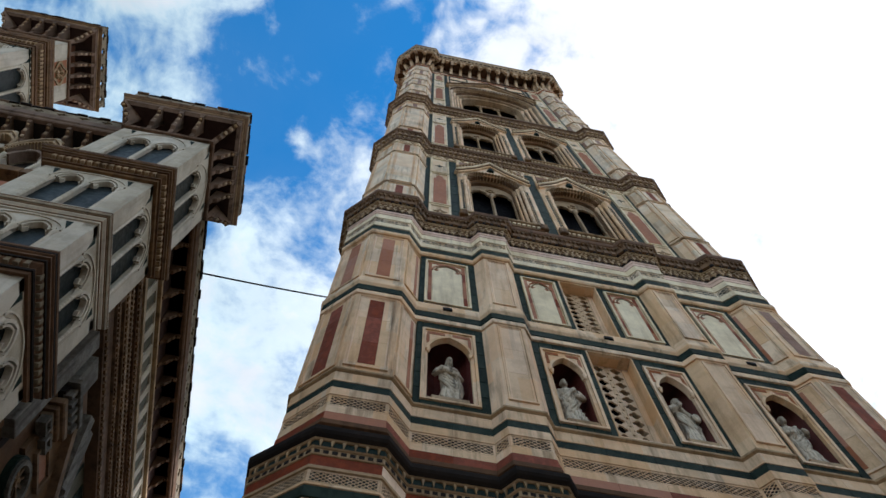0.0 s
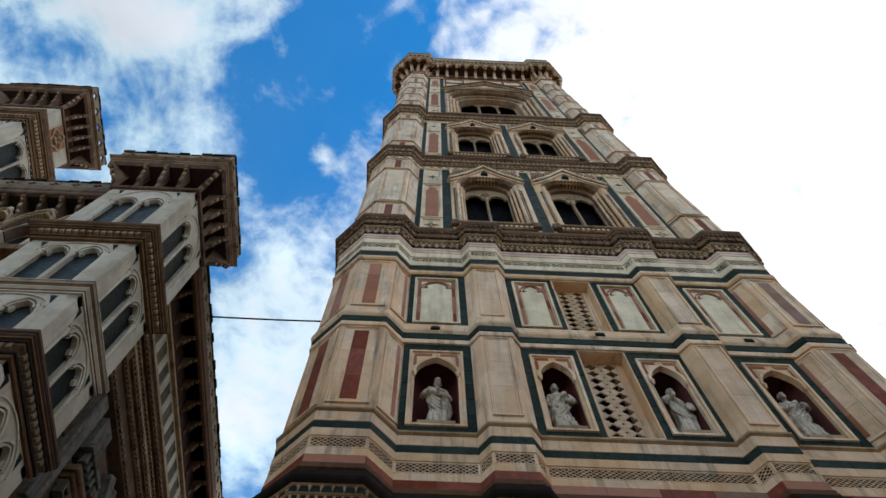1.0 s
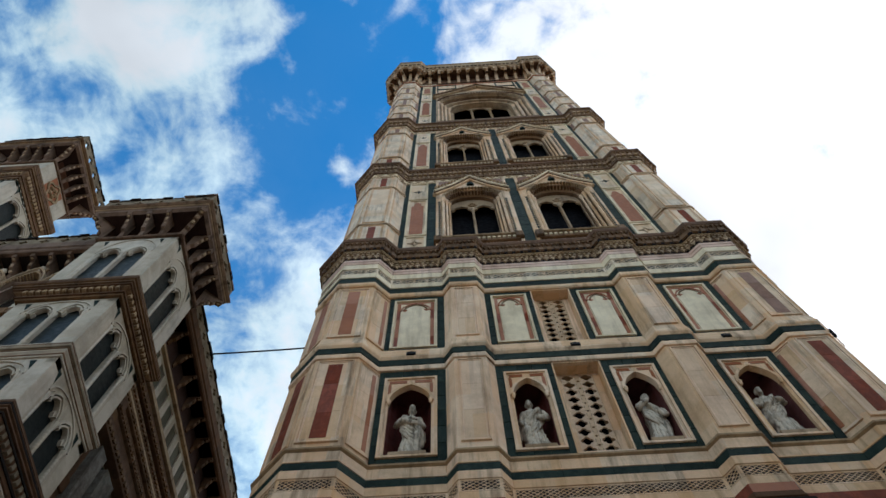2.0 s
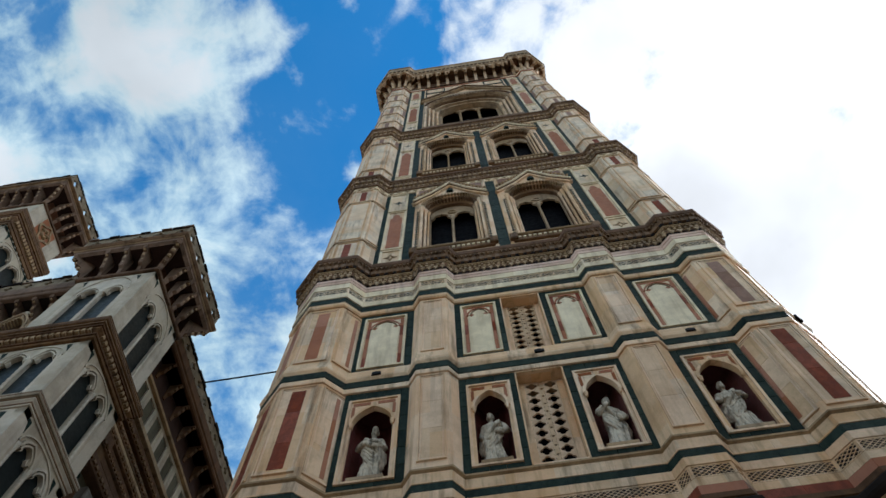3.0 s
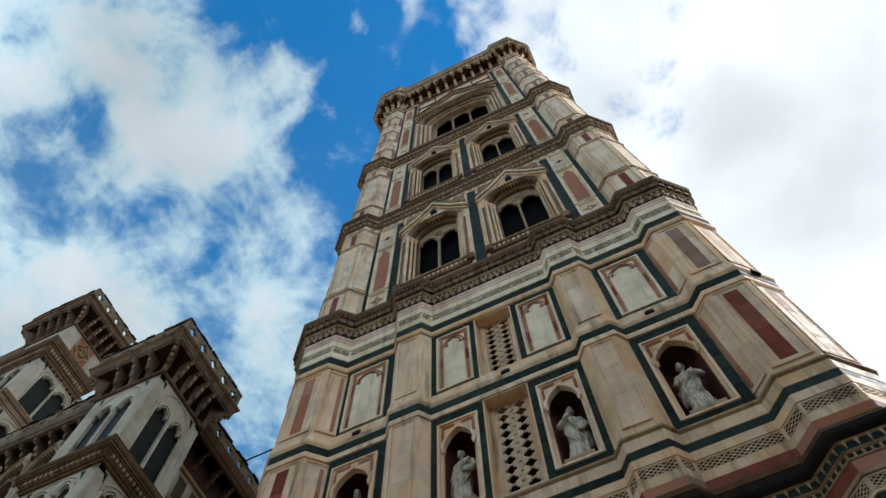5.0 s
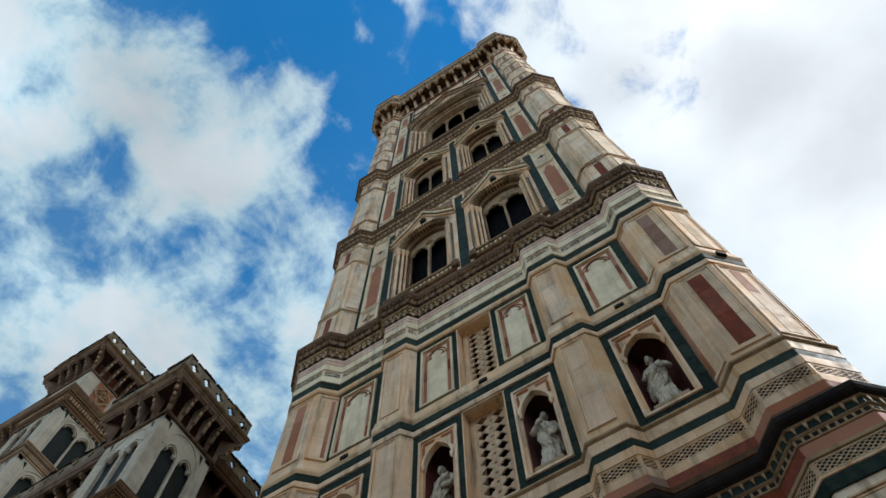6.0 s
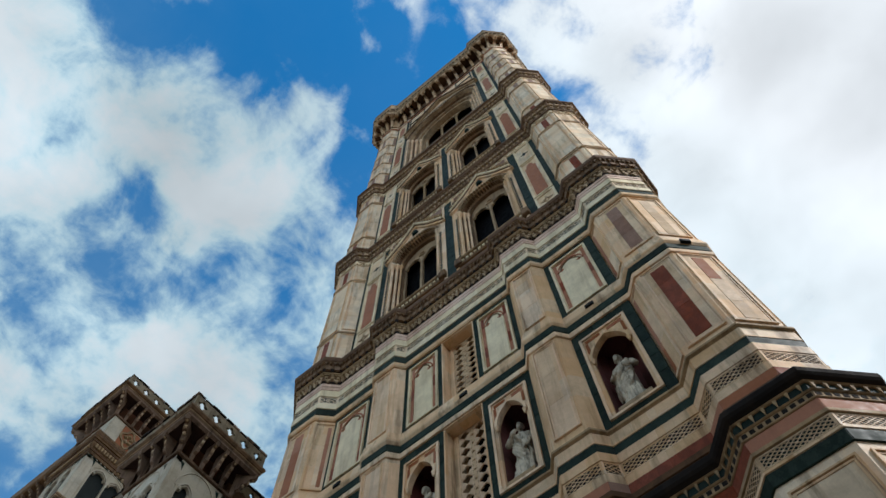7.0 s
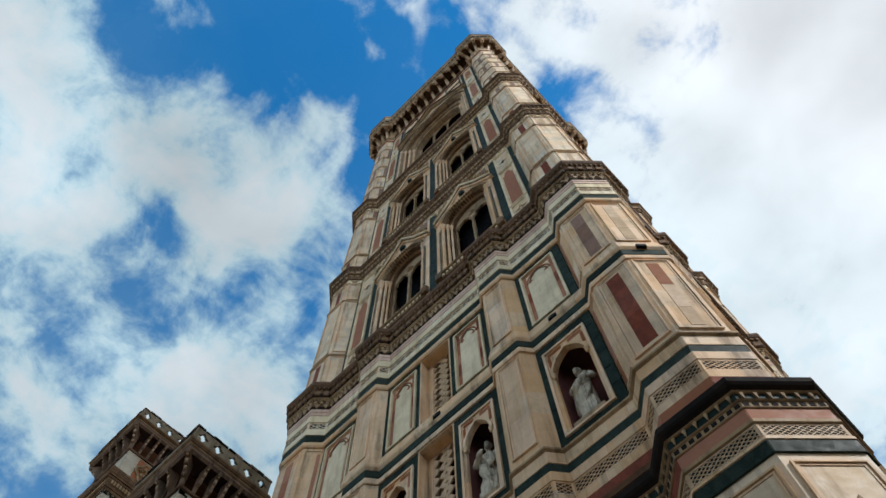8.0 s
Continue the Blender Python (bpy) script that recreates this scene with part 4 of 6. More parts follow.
def paired_window(u_mid, z0, zs, za, gable):
    """A stepped frame with columns and inlaid jambs round a pair of lights, under a gable."""
    w = tpart("window", Solid().box(west, u_mid - 1.62, u_mid + 1.62, z0 - 0.55, z0, -0.6, 0.10), BROWN)
    s = Solid()
    for k in range(15):
        uu = u_mid - 1.5 + 3.0 * (k + 0.5) / 15
        s.box(west, uu - 0.055, uu + 0.055, z0 - 0.40, z0 - 0.24, -0.1, 0.15, 0.01)
    tpart("sill_teeth", s, PALE, parent=w, kind="stuff")
    tpart("sill_lip", Solid().box(west, u_mid - 1.62, u_mid + 1.62, z0 - 0.12, z0, -0.3, 0.20, 0.03), OCHRE, parent=w)
    sp = zs + 0.16          # springing of the stepped arches
    orders = [(1.66, 1.46, 0.06, CREAM), (1.46, 1.29, -0.09, OCHRE), (1.29, 1.16, -0.23, SAND), (1.16, 1.05, -0.36, BROWN)]
    for o, i, d, mat in orders:
        s = Solid().arch_plate(west, u_mid - o, u_mid + o, z0 - 0.3, sp + i * 1.05 + 0.35, u_mid - i, u_mid + i, z0 - 0.3, sp, sp + i * 1.05, d - 0.34, d, 8, True)
        tpart("frame_order", s, mat, parent=w)
    for sgn in (-1, 1):
        for off, d, r in ((1.38, 0.02, 0.075), (1.22, -0.13, 0.062), (1.10, -0.26, 0.052)):
            p = west.at(u_mid + sgn * off, 0, d).xy
            prof = [(r * 1.5, z0 - 0.1), (r * 1.5, z0 + 0.1)]
            nk = 14
            for k in range(nk + 1):
                zz = z0 + 0.15 + (zs - z0 - 0.7) * k / nk
                prof.append((r * (1.12 if k % 2 else 0.9), zz))
            prof += [(r * 1.3, zs - 0.5), (r * 1.2, zs - 0.4), (r * 2.0, zs - 0.1), (r * 2.0, zs)]
            tpart("colonnette", Solid().turned(p, prof, 7), CREAM, parent=w, smooth=False)
        # inlaid strip on the jamb
        s = Solid()
        n = 16
        for k in range(n):
            zz = z0 + 0.3 + (zs - z0 - 0.9) * (k + 0.5) / n
            uu = u_mid + sgn * 1.55
            hz = (zs - z0 - 0.9) / n * 0.42
            s.poly(west, [(uu - 0.07, zz), (uu, zz - hz), (uu + 0.07, zz), (uu, zz + hz)], -0.05, 0.075)
        tpart("jamb_inlay", s, SLATE, parent=w, kind="stuff")
        # carved teeth up the two stepped jambs
        for off, d, mat, half_ in ((1.31, -0.09, BROWN, 0.02), (1.17, -0.23, UMBER, 0.02), (1.475, 0.06, OCHRE, 0.02)):
            s = Solid()
            for k in range(26):
                zz = z0 + 0.15 + (zs - z0 - 0.6) * (k + 0.5) / 26
                s.box(west, u_mid + sgn * off - half_, u_mid + sgn * off + half_, zz - 0.06, zz + 0.06, d - 0.05, d + 0.035, 0.006)
            tpart("jamb_teeth", s, mat, parent=w, kind="stuff")
        tpart("bracket", Solid().box(west, u_mid + sgn * 1.62 - 0.16, u_mid + sgn * 1.62 + 0.16, z0 - 0.5, z0 + 0.05, -0.2, 0.22, 0.04), BROWN, parent=w)
    light_pair(u_mid, 1.07, z0, zs - 0.42, zs + 0.30, -0.50, w)
    # radial teeth on two orders and a pierced roundel over the lights
    for rad, zc, d0, d1, k, hw in ((1.38, sp, -0.1, 0.10, 26, 0.045), (1.20, sp, -0.25, -0.05, 22, 0.04)):
        s = Solid()
        for i in range(k):
            t = math.pi * (i + 0.5) / k
            cu, sn = math.cos(t), math.sin(t)
            r0, r1 = rad - 0.09, rad + 0.06
            s.poly(west, [(u_mid + r0 * cu + hw * sn, zc + (r0 * sn) * 1.05 - hw * cu), (u_mid + r1 * cu + hw * sn, zc + (r1 * sn) * 1.05 - hw * cu),
                          (u_mid + r1 * cu - hw * sn, zc + (r1 * sn) * 1.05 + hw * cu), (u_mid + r0 * cu - hw * sn, zc + (r0 * sn) * 1.05 + hw * cu)], d0, d1)
        tpart("tooth_moulding", s, OCHRE if rad > 1.2 else BROWN, parent=w, kind="stuff")
    tpart("roundel", Solid().strip(west, [(u_mid + 0.19 * math.cos(i * math.pi / 6), zs + 0.34 + 0.19 * math.sin(i * math.pi / 6)) for i in range(12)], 0.07, -0.56, -0.44, closed=True), OCHRE, parent=w)
    # black box close behind the lights, painted in place of interior shade
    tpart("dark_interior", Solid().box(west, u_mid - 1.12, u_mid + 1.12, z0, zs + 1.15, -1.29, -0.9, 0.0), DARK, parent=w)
    # gable over the window
    g0 = [(u_mid - 1.78, zs + 0.55), (u_mid - 0.9, zs + 1.55), (u_mid, gable), (u_mid + 0.9, zs + 1.55), (u_mid + 1.78, zs + 0.55)]
    tpart("gable", Solid().strip(west, g0, 0.22, -0.1, 0.16), CREAM, parent=w)
    tpart("gable_moulding", Solid().strip(west, [(u, z + 0.20) for u, z in g0], 0.09, -0.1, 0.27), PALE, parent=w)
    tpart("gable_hollow", Solid().strip(west, [(u, z + 0.11) for u, z in g0], 0.05, -0.1, 0.20), UMBER, parent=w)
    tpart("spandrel", Solid().poly(west, [(u_mid - 0.95, zs + 1.56), (u_mid + 0.95, zs + 1.56), (u_mid, gable - 0.1)], -0.06, 0.075), CREAM, parent=w)
    s = Solid()
    for k in range(11):
        for sgn in (-1, 1):
            t = (k + 0.5) / 11
            s.turned(west.at(u_mid + sgn * 1.78 * (1 - t), 0, 0.2).xy, [(0.02, zs + 0.95 + (gable - zs - 0.9) * t + 0.2), (0.09, zs + 0.95 + (gable - zs - 0.9) * t + 0.32), (0.02, zs + 0.95 + (gable - zs - 0.9) * t + 0.46)], 6)
    tpart("crocket_trim", s, OCHRE, parent=w, kind="stuff")
    s = Solid().turned(west.at(u_mid, 0, 0.06).xy, [(0.16, gable - 1.15), (0.2, gable - 0.95), (0.16, gable - 0.75)], 8)
    tpart("roundel", s, SLATE, parent=w)


def side_panel(sgn, rows, z0, z1):
    """White framed column with red fields beside the windows, between green strips."""
    e = [(4.12, 5.04), (5.04, 5.38), (3.74, 4.12)]
    lo, hi = sorted((sgn * e[0][0], sgn * e[0][1]))
    w = tpart("panel_column", Solid().box(west, lo, hi, z0, z1, -1.2, 0.0), WHITE)
    for a, b in e[1:]:
        p, q = sorted((sgn * a, sgn * b))
        n = 8
        for i in range(n):
            tpart("green_block", Solid().box(west, p, q, z0 + (z1 - z0) * i / n + 0.006, z0 + (z1 - z0) * (i + 1) / n - 0.006, -1.2, -0.02), GREEN, parent=w)
    for y0, y1, mat in rows:
        tpart("panel_frame", Solid().strip(west, [(lo + 0.05, y0), (hi - 0.05, y0), (hi - 0.05, y1), (lo + 0.05, y1)], 0.09, -0.1, 0.05, closed=True), PALE, parent=w)
        if mat == RED:
            tpart("red_field", Solid().poly(west, [(lo + 0.18, y0 + 0.22), (hi - 0.18, y0 + 0.22), (hi - 0.18, y1 - 0.85), (hi - 0.28, y1 - 0.78), (hi - 0.30, y1 - 0.52), (hi - 0.40, y1 - 0.30), (lo + 0.40, y1 - 0.30), (lo + 0.30, y1 - 0.52), (lo + 0.28, y1 - 0.78), (lo + 0.18, y1 - 0.85)], -0.1, 0.012), TERRA, parent=w)
        else:
            m, zc = (lo + hi) / 2, (y0 + y1) / 2
            hz = min(0.30, (y1 - y0) * 0.22)
            lz = [(m - 0.23, zc), (m - 0.06, zc - hz * 0.3), (m, zc - hz), (m + 0.06, zc - hz * 0.3), (m + 0.23, zc), (m + 0.06, zc + hz * 0.3), (m, zc + hz), (m - 0.06, zc + hz * 0.3)]
            if mat == PINK:
                tpart("carved_star", Solid().strip(west, lz, 0.05, -0.1, 0.03, closed=True), OCHRE, parent=w)
            else:
                tpart("dark_star", Solid().poly(west, lz, -0.1, 0.012), SLATE, parent=w)


for z0, z1, rows, win in (
        (27.9, 38.3, ((28.0, 29.45, PINK), (29.7, 34.75, RED), (35.0, 37.75, PALE)), (28.95, 34.9, 36.1, 37.9)),
        (40.2, 51.7, ((40.25, 41.3, PINK), (41.6, 47.9, RED), (48.2, 51.3, PALE)), (41.6, 48.3, 49.6, 51.3))):
    for sgn in (-1, 1):
        side_panel(sgn, rows, z0, z1)
        paired_window(sgn * 2.02, *win)
    # wall between and around the windows
    for a, b in ((-3.74, -3.60), (3.60, 3.74)):
        tpart("wall", Solid().box(west, a, b, z0, z1, -1.3, -0.01), CREAM)
    tpart("wall", Solid().box(west, -3.68, 3.68, win[2] + 0.25, z1 + 0.1, -1.3, -0.02), CREAM)
    tpart("wall", Solid().box(west, -3.68, 3.68, z0 - 1.4, win[0], -1.3, -0.02), CREAM)
    n = 9
    for i in range(n):
        tpart("green_block", Solid().box(west, -0.22, 0.22, z0 + (z1 - z0) * i / n + 0.006, z0 + (z1 - z0) * (i + 1) / n - 0.006, -1.3, 0.02), GREEN)
    for sgn in (-1, 1):
        for a in (0.30, 3.66):
            tpart("wall_strip", Solid().box(west, sgn * a - 0.07, sgn * a + 0.07, z0, z1, -0.3, 0.05), CREAM)
        for m in (-1, 1):
            uu = sgn * 2.02 + m * 1.35
            tpart("red_triangle", Solid().poly(west, [(uu - m * 0.62, z1 - 0.28), (uu + m * 0.26, z1 - 0.28), (uu + m * 0.26, z1 - 1.75)], -0.1, 0.03), MAUVE)

# wall behind the lower storeys and top storey with its great triple window
WT = tpart("window", Solid().box(west, -3.7, 3.7, 53.4, 54.4, -0.9, 0.25), BROWN, "great triple-light window in a deep arch")
for o, i, d, mat in ((3.75, 3.42, 0.08, OCHRE), (3.42, 3.16, -0.22, BROWN), (3.16, 2.88, -0.42, OCHRE), (2.88, 2.55, -0.62, OCHRE)):
    tpart("frame_order", Solid().arch_plate(west, -o, o, 53.4, 69.0 + (o - 2.55) * 0.5, -i, i, 53.4, 64.4, 64.4 + i * 1.12, d - 0.4 if i > 2.6 else -1.2, d, 10, True), mat, parent=WT)
light_pair(0, 2.36, 54.4, 66.15, 66.95, -1.10, WT, 3, 0.12)
for sgn in (-1, 1):
    a, b = sorted((sgn * 2.36, sgn * 2.58))
    tpart("jamb", Solid().box(west, a, b, 54.4, 68.0, -1.2, -1.09), OCHRE, parent=WT)
for rad, d, mat in ((3.58, 0.08, UMBER), (3.29, -0.22, OCHRE)):
    s = Solid()
    for i in range(44):
        t = math.pi * (i + 0.5) / 44
        cu, sn = math.cos(t), math.sin(t)
        s.poly(west, [(q * cu + f * sn, 64.4 + q * sn * 1.12 - f * cu) for q, f in ((rad - 0.11, 0.06), (rad + 0.11, 0.06), (rad + 0.11, -0.06), (rad - 0.11, -0.06))], d - 0.1, d + 0.07)
    tpart("tooth_moulding", s, mat, parent=WT, kind="stuff")
# black box imitates the unlit depth behind the triple window
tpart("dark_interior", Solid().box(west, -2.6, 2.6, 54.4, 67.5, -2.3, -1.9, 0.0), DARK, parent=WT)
for sgn in (-1, 1):
    for off, d in ((3.55, 0.02), (3.28, -0.20), (3.00, -0.40), (2.70, -0.60)):
        tpart("colonnette", Solid().turned(west.at(sgn * off, 0, d).xy, [(0.11, 53.9), (0.09, 54.2), (0.09, 63.6), (0.16, 64.1), (0.16, 64.3)], 7), CREAM, parent=WT)
g0 = [(-3.9, 66.6), (0, 71.8), (3.9, 66.6)]
tpart("gable", Solid().strip(west, g0, 0.36, -0.1, 0.25), OCHRE, parent=WT)
tpart("gable_moulding", Solid().strip(west, [(u, z + 0.3) for u, z in g0], 0.18, -0.1, 0.36), BROWN, parent=WT)
tpart("wall", Solid().box(west, -3.8, 3.8, 69.0, 79.2, -1.3, 0.0), CREAM)
for sgn in (-1, 1):
    side_panel(sgn, ((54.2, 58.0, PALE), (58.4, 65.0, RED), (65.5, 69.4, PALE), (69.8, 73.8, RED)), 53.9, 74.9)
    for z0, z1 in ((69.6, 72.0), (72.3, 74.6)):
        lo, hi = sorted((sgn * 1.9, sgn * 3.6))
        tpart("panel_frame", Solid().strip(west, [(lo, z0), (hi, z0), (hi, z1), (lo, z1)], 0.12, -0.1, 0.05, closed=True), GREEN)
tpart("wall", Solid().box(west, -5.4, 5.4, 75.3, 79.2, -1.3, 0.0), WHITE)
# the gallery at the top: corbels, little arches, slab and parapet
GAL = tower_plan(apo=1.36, wall=7.24, less=TOP)


def corbels(plan, z0, z1, out, step, parent):
    n = len(plan)
    for i in range(n):
        p, q = Vector(plan[i]), Vector(plan[(i + 1) % n])
        ln = (q - p).length
        if ln < 0.5:
            continue
        t = (q - p).normalized()
        fc = Face(p.x, p.y, math.degrees(math.atan2(-t.x, t.y)))
        k = max(2, round(ln / step))
        # the arcade spreads with the offset outline on the chamfers
        for j in range(k + 1):
            u = ln * j / k
            uo = u + (u / ln - 0.5) * 0.83 * out * (1 if ln < 2 else 0)
            prof = [(-0.1, z0), (0.10, z0), (0.16, z0 + 0.9), (0.36, z0 + 1.5), (0.42, z0 + 2.2), (out * 0.70, z0 + 2.7), (out * 0.74, z1 - 0.75), (out * 0.98, z1 - 0.4), (out, z1), (-0.1, z1)]
            vs = []
            for sg in (-0.14, 0.14):
                for d, z in prof:
                    uu = u + (uo - u) * max(0, d) / out + sg
                    vs.append(fc.at(uu, z, d))
            m = len(prof)
            fs = [tuple(range(m)), tuple(range(2 * m - 1, m - 1, -1))] + [(a, (a + 1) % m, m + (a + 1) % m, m + a) for a in range(m)]
            tpart("corbel", Solid().add(vs, fs), SAND, parent=parent)


gal = tpart("gallery", Solid().ring(GAL, [(-0.6, 79.0), (1.12, 79.0), (1.22, 79.15), (1.22, 79.45), (1.32, 79.6), (1.32, 79.95), (1.22, 80.1), (-0.6, 80.1)]), OCHRE, "projecting gallery on stone corbels")
corbels(GAL, 76.1, 78.6, 1.08, 0.92, gal)
# umber strip paints the shade on the wall between the corbels
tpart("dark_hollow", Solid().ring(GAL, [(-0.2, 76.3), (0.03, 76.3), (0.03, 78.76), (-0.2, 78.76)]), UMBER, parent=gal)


def arcade(plan, out, z0, z1, step, parent):
    """Little arches between the corbels."""
    pl = offset(plan, out)
    n = len(pl)
    for i in range(n):
        p, q = Vector(pl[i]), Vector(pl[(i + 1) % n])
        ln = (q - p).length
        ln0 = (Vector(plan[(i + 1) % n]) - Vector(plan[i])).length
        if ln < 0.5:
            continue
        t = (q - p).normalized()
        fc = Face(p.x, p.y, math.degrees(math.atan2(-t.x, t.y)))
        k = max(2, round(ln0 / step))
        s = Solid()
        for j in range(k):
            a, b = ln * j / k, ln * (j + 1) / k
            s.arch_plate(fc, a, b, z0, z1, a + 0.10, b - 0.10, z0, z0 + 0.35, z1 - 0.16, -0.25, 0.0, 5, True)
        tpart("arcade", s, SAND, parent=parent)


arcade(GAL, 1.08, 77.9, 79.05, 0.92, gal)
# umber colour includes the shade under the gallery
tpart("soffit", Solid().ring(GAL, [(-0.3, 78.75), (0.95, 78.75), (0.95, 78.98), (-0.3, 78.98)]), UMBER, parent=gal)
tpart("parapet", Solid().ring(GAL, [(0.95, 80.1), (1.22, 80.1), (1.22, 81.75), (1.30, 81.8), (1.30, 82.0), (0.95, 82.0)]), OCHRE, parent=gal)
dentils(GAL, 79.2, 79.42, 1.22, 1.28, 0.4, gal, SOOT_SHADE, "block")
tpart("roof", prism(square(7.3), 79.3, 80.0), TILE)


# small black flood lamps on the middle ledge
def lamp(u, z, d):
    ob = thing("flood_lamp", 0, 0, 0, "small black flood lamp on a marble ledge", "lamp", "lamps on the tower ledge")
    ob.location = west.at(u, z, d)
    part("housing", Solid().box(Face(0, -0.0, -90), -0.13, 0.13, -0.10, 0.05, -0.12, 0.02, 0.02), IRON, ob)
    part("bracket", Solid().box(Face(0, 0, -90), -0.04, 0.04, 0.05, 0.10, -0.12, 0.0), IRON, ob)
    return ob


for u in (-4.4, 0.15, 4.3):
    lamp(u, 19.20, 0.14)
sb = TX + corner(1, APO)[0] + corner(1, APO)[1] * 0.7071, TY - BUT - corner(1, APO)[1] * 0.7071
ob = lamp(0, 19.10, 0)
ob.location, ob.rotation_euler = (sb[0] + 0.10, sb[1] - 0.10, 19.10), (0, 0, radians(45))


# robed statues in the niches
def statue(u, z, turn, lean, pose_, seed):
    """A plain robed figure: body, gown, mantle, bent arms and a smooth head, fused into one mesh."""
    p = west.at(u, 0, -0.30)
    s = Solid()
    rr = random.Random(seed)
    ph = [rr.uniform(0, 6.28) for _ in range(4)]

    def blob(cx, cy, cz, rx, ry, rz, k=14, m=10):
        pts = [(math.sin(math.pi * b / m), math.cos(math.pi * b / m)) for b in range(m + 1)]
        v2 = [(cx + rx * sn * math.cos(2 * math.pi * a / k), cy + ry * sn * math.sin(2 * math.pi * a / k), cz + rz * cs) for sn, cs in pts for a in range(k)]
        s.add(v2, [(b * k + a, b * k + (a + 1) % k, (b + 1) * k + (a + 1) % k, (b + 1) * k + a) for b in range(m) for a in range(k)])

    def limb(points, k=8):
        """A tapering tube along points (x, y, z, radius)."""
        v2 = []
        n = len(points)
        for i, (x, y, zz, r) in enumerate(points):
            a, b = Vector(points[max(0, i - 1)][:3]), Vector(points[min(n - 1, i + 1)][:3])
            t = (b - a).normalized()
            e1 = t.cross(Vector((0.3, 1, 0.1))).normalized()
            e2 = t.cross(e1)
            v2 += [Vector((x, y, zz)) + (e1 * math.cos(q) + e2 * math.sin(q)) * r for q in (2 * math.pi * j / k for j in range(k))]
        f2 = [(b * k + a, b * k + (a + 1) % k, (b + 1) * k + (a + 1) % k, (b + 1) * k + a) for b in range(n - 1) for a in range(k)]
        s.add(v2, f2 + [tuple(range(k)), tuple(range((n - 1) * k, n * k))])

    # the gown, swaying at the hip and spreading to the hem
    prof = [(0.30, 0.0), (0.31, 0.08), (0.27, 0.30), (0.235, 0.55), (0.235, 0.80), (0.245, 0.98), (0.215, 1.14), (0.215, 1.30), (0.20, 1.46)]
    sides = 40
    vs, fs = [], []
    for r, h in prof:
        fold = max(0.0, 1.15 - h) / 1.15
        sway = 0.07 * lean * math.sin(h * 2.0)
        for i in range(sides):
            t = 2 * math.pi * i / sides
            w = 1 + fold * (0.13 * math.sin(7 * t + ph[0] + h * 1.4) + 0.09 * math.sin(12 * t + ph[1] - h * 2))
            vs.append((r * w * math.cos(t) + sway, r * w * math.sin(t) * 0.78, h))
    n = len(prof)
    for a in range(n - 1):
        fs += [(a * sides + i, a * sides + (i + 1) % sides, (a + 1) * sides + (i + 1) % sides, (a + 1) * sides + i) for i in range(sides)]
    s.add(vs, fs + [tuple(range(sides - 1, -1, -1)), tuple(range((n - 1) * sides, n * sides))])
    sx = 0.07 * lean
    blob(sx * 0.8, -0.02, 1.34, 0.235, 0.165, 0.25)
    for q in (-1, 1):
        blob(sx * 0.5 + q * 0.20, 0.0, 1.49, 0.115, 0.115, 0.10)
    blob(sx + 0.10 * lean, -0.15, 0.66, 0.10, 0.09, 0.20)
    blob(0.10 * lean, -0.20, 0.05, 0.075, 0.12, 0.055)
    # neck, head, hair and beard
    hx = 0.05 * lean
    limb([(0.0, 0.0, 1.50, 0.085), (hx * 0.6, -0.03, 1.60, 0.068), (hx, -0.06, 1.72, 0.070)])
    blob(hx, -0.090, 1.79, 0.078, 0.098, 0.130)
    blob(hx, -0.045, 1.845, 0.098, 0.112, 0.092)
    blob(hx, -0.150, 1.835, 0.070, 0.040, 0.018)
    blob(hx, -0.185, 1.79, 0.016, 0.026, 0.036)
    for q in (-1, 1):
        blob(hx + q * 0.085, -0.03, 1.80, 0.035, 0.055, 0.075)
    if pose_ == 0:
        blob(hx, -0.06, 1.93, 0.10, 0.11, 0.07)
    else:
        blob(hx, -0.155, 1.705, 0.062, 0.05, 0.085)
    # arms
    if pose_ == 0:
        limb([(-0.24, 0.0, 1.48, 0.085), (-0.36, -0.06, 1.20, 0.085), (-0.20, -0.26, 1.17, 0.065), (0.10, -0.27, 1.25, 0.052), (0.20, -0.24, 1.28, 0.045)])
        limb([(0.24, 0.0, 1.48, 0.085), (0.36, -0.05, 1.18, 0.085), (0.16, -0.27, 1.08, 0.065), (-0.10, -0.28, 1.12, 0.050)])
    elif pose_ == 1:
        limb([(-0.24, 0.0, 1.48, 0.085), (-0.35, -0.02, 1.18, 0.080), (-0.27, -0.16, 0.95, 0.060), (-0.22, -0.20, 0.86, 0.048)])
        limb([(0.24, 0.0, 1.48, 0.085), (0.37, -0.02, 1.20, 0.090), (0.26, -0.20, 1.02, 0.075), (0.10, -0.26, 1.00, 0.055)])
    elif pose_ == 2:
        limb([(-0.24, 0.0, 1.48, 0.085), (-0.35, -0.10, 1.22, 0.080), (-0.16, -0.28, 1.36, 0.060), (-0.06, -0.26, 1.50, 0.048)])
        limb([(0.24, 0.0, 1.48, 0.085), (0.38, -0.06, 1.22, 0.085), (0.32, -0.24, 1.04, 0.065), (0.20, -0.30, 0.98, 0.050)])
        blob(0.18, -0.31, 0.98, 0.11, 0.05, 0.14)
    else:
        limb([(-0.24, 0.0, 1.48, 0.085), (-0.37, -0.06, 1.24, 0.085), (-0.28, -0.24, 1.10, 0.065), (-0.10, -0.29, 1.12, 0.050)])
        limb([(0.24, 0.0, 1.48, 0.085), (0.36, -0.08, 1.22, 0.080), (0.26, -0.26, 1.12, 0.062), (0.14, -0.30, 1.20, 0.048)])
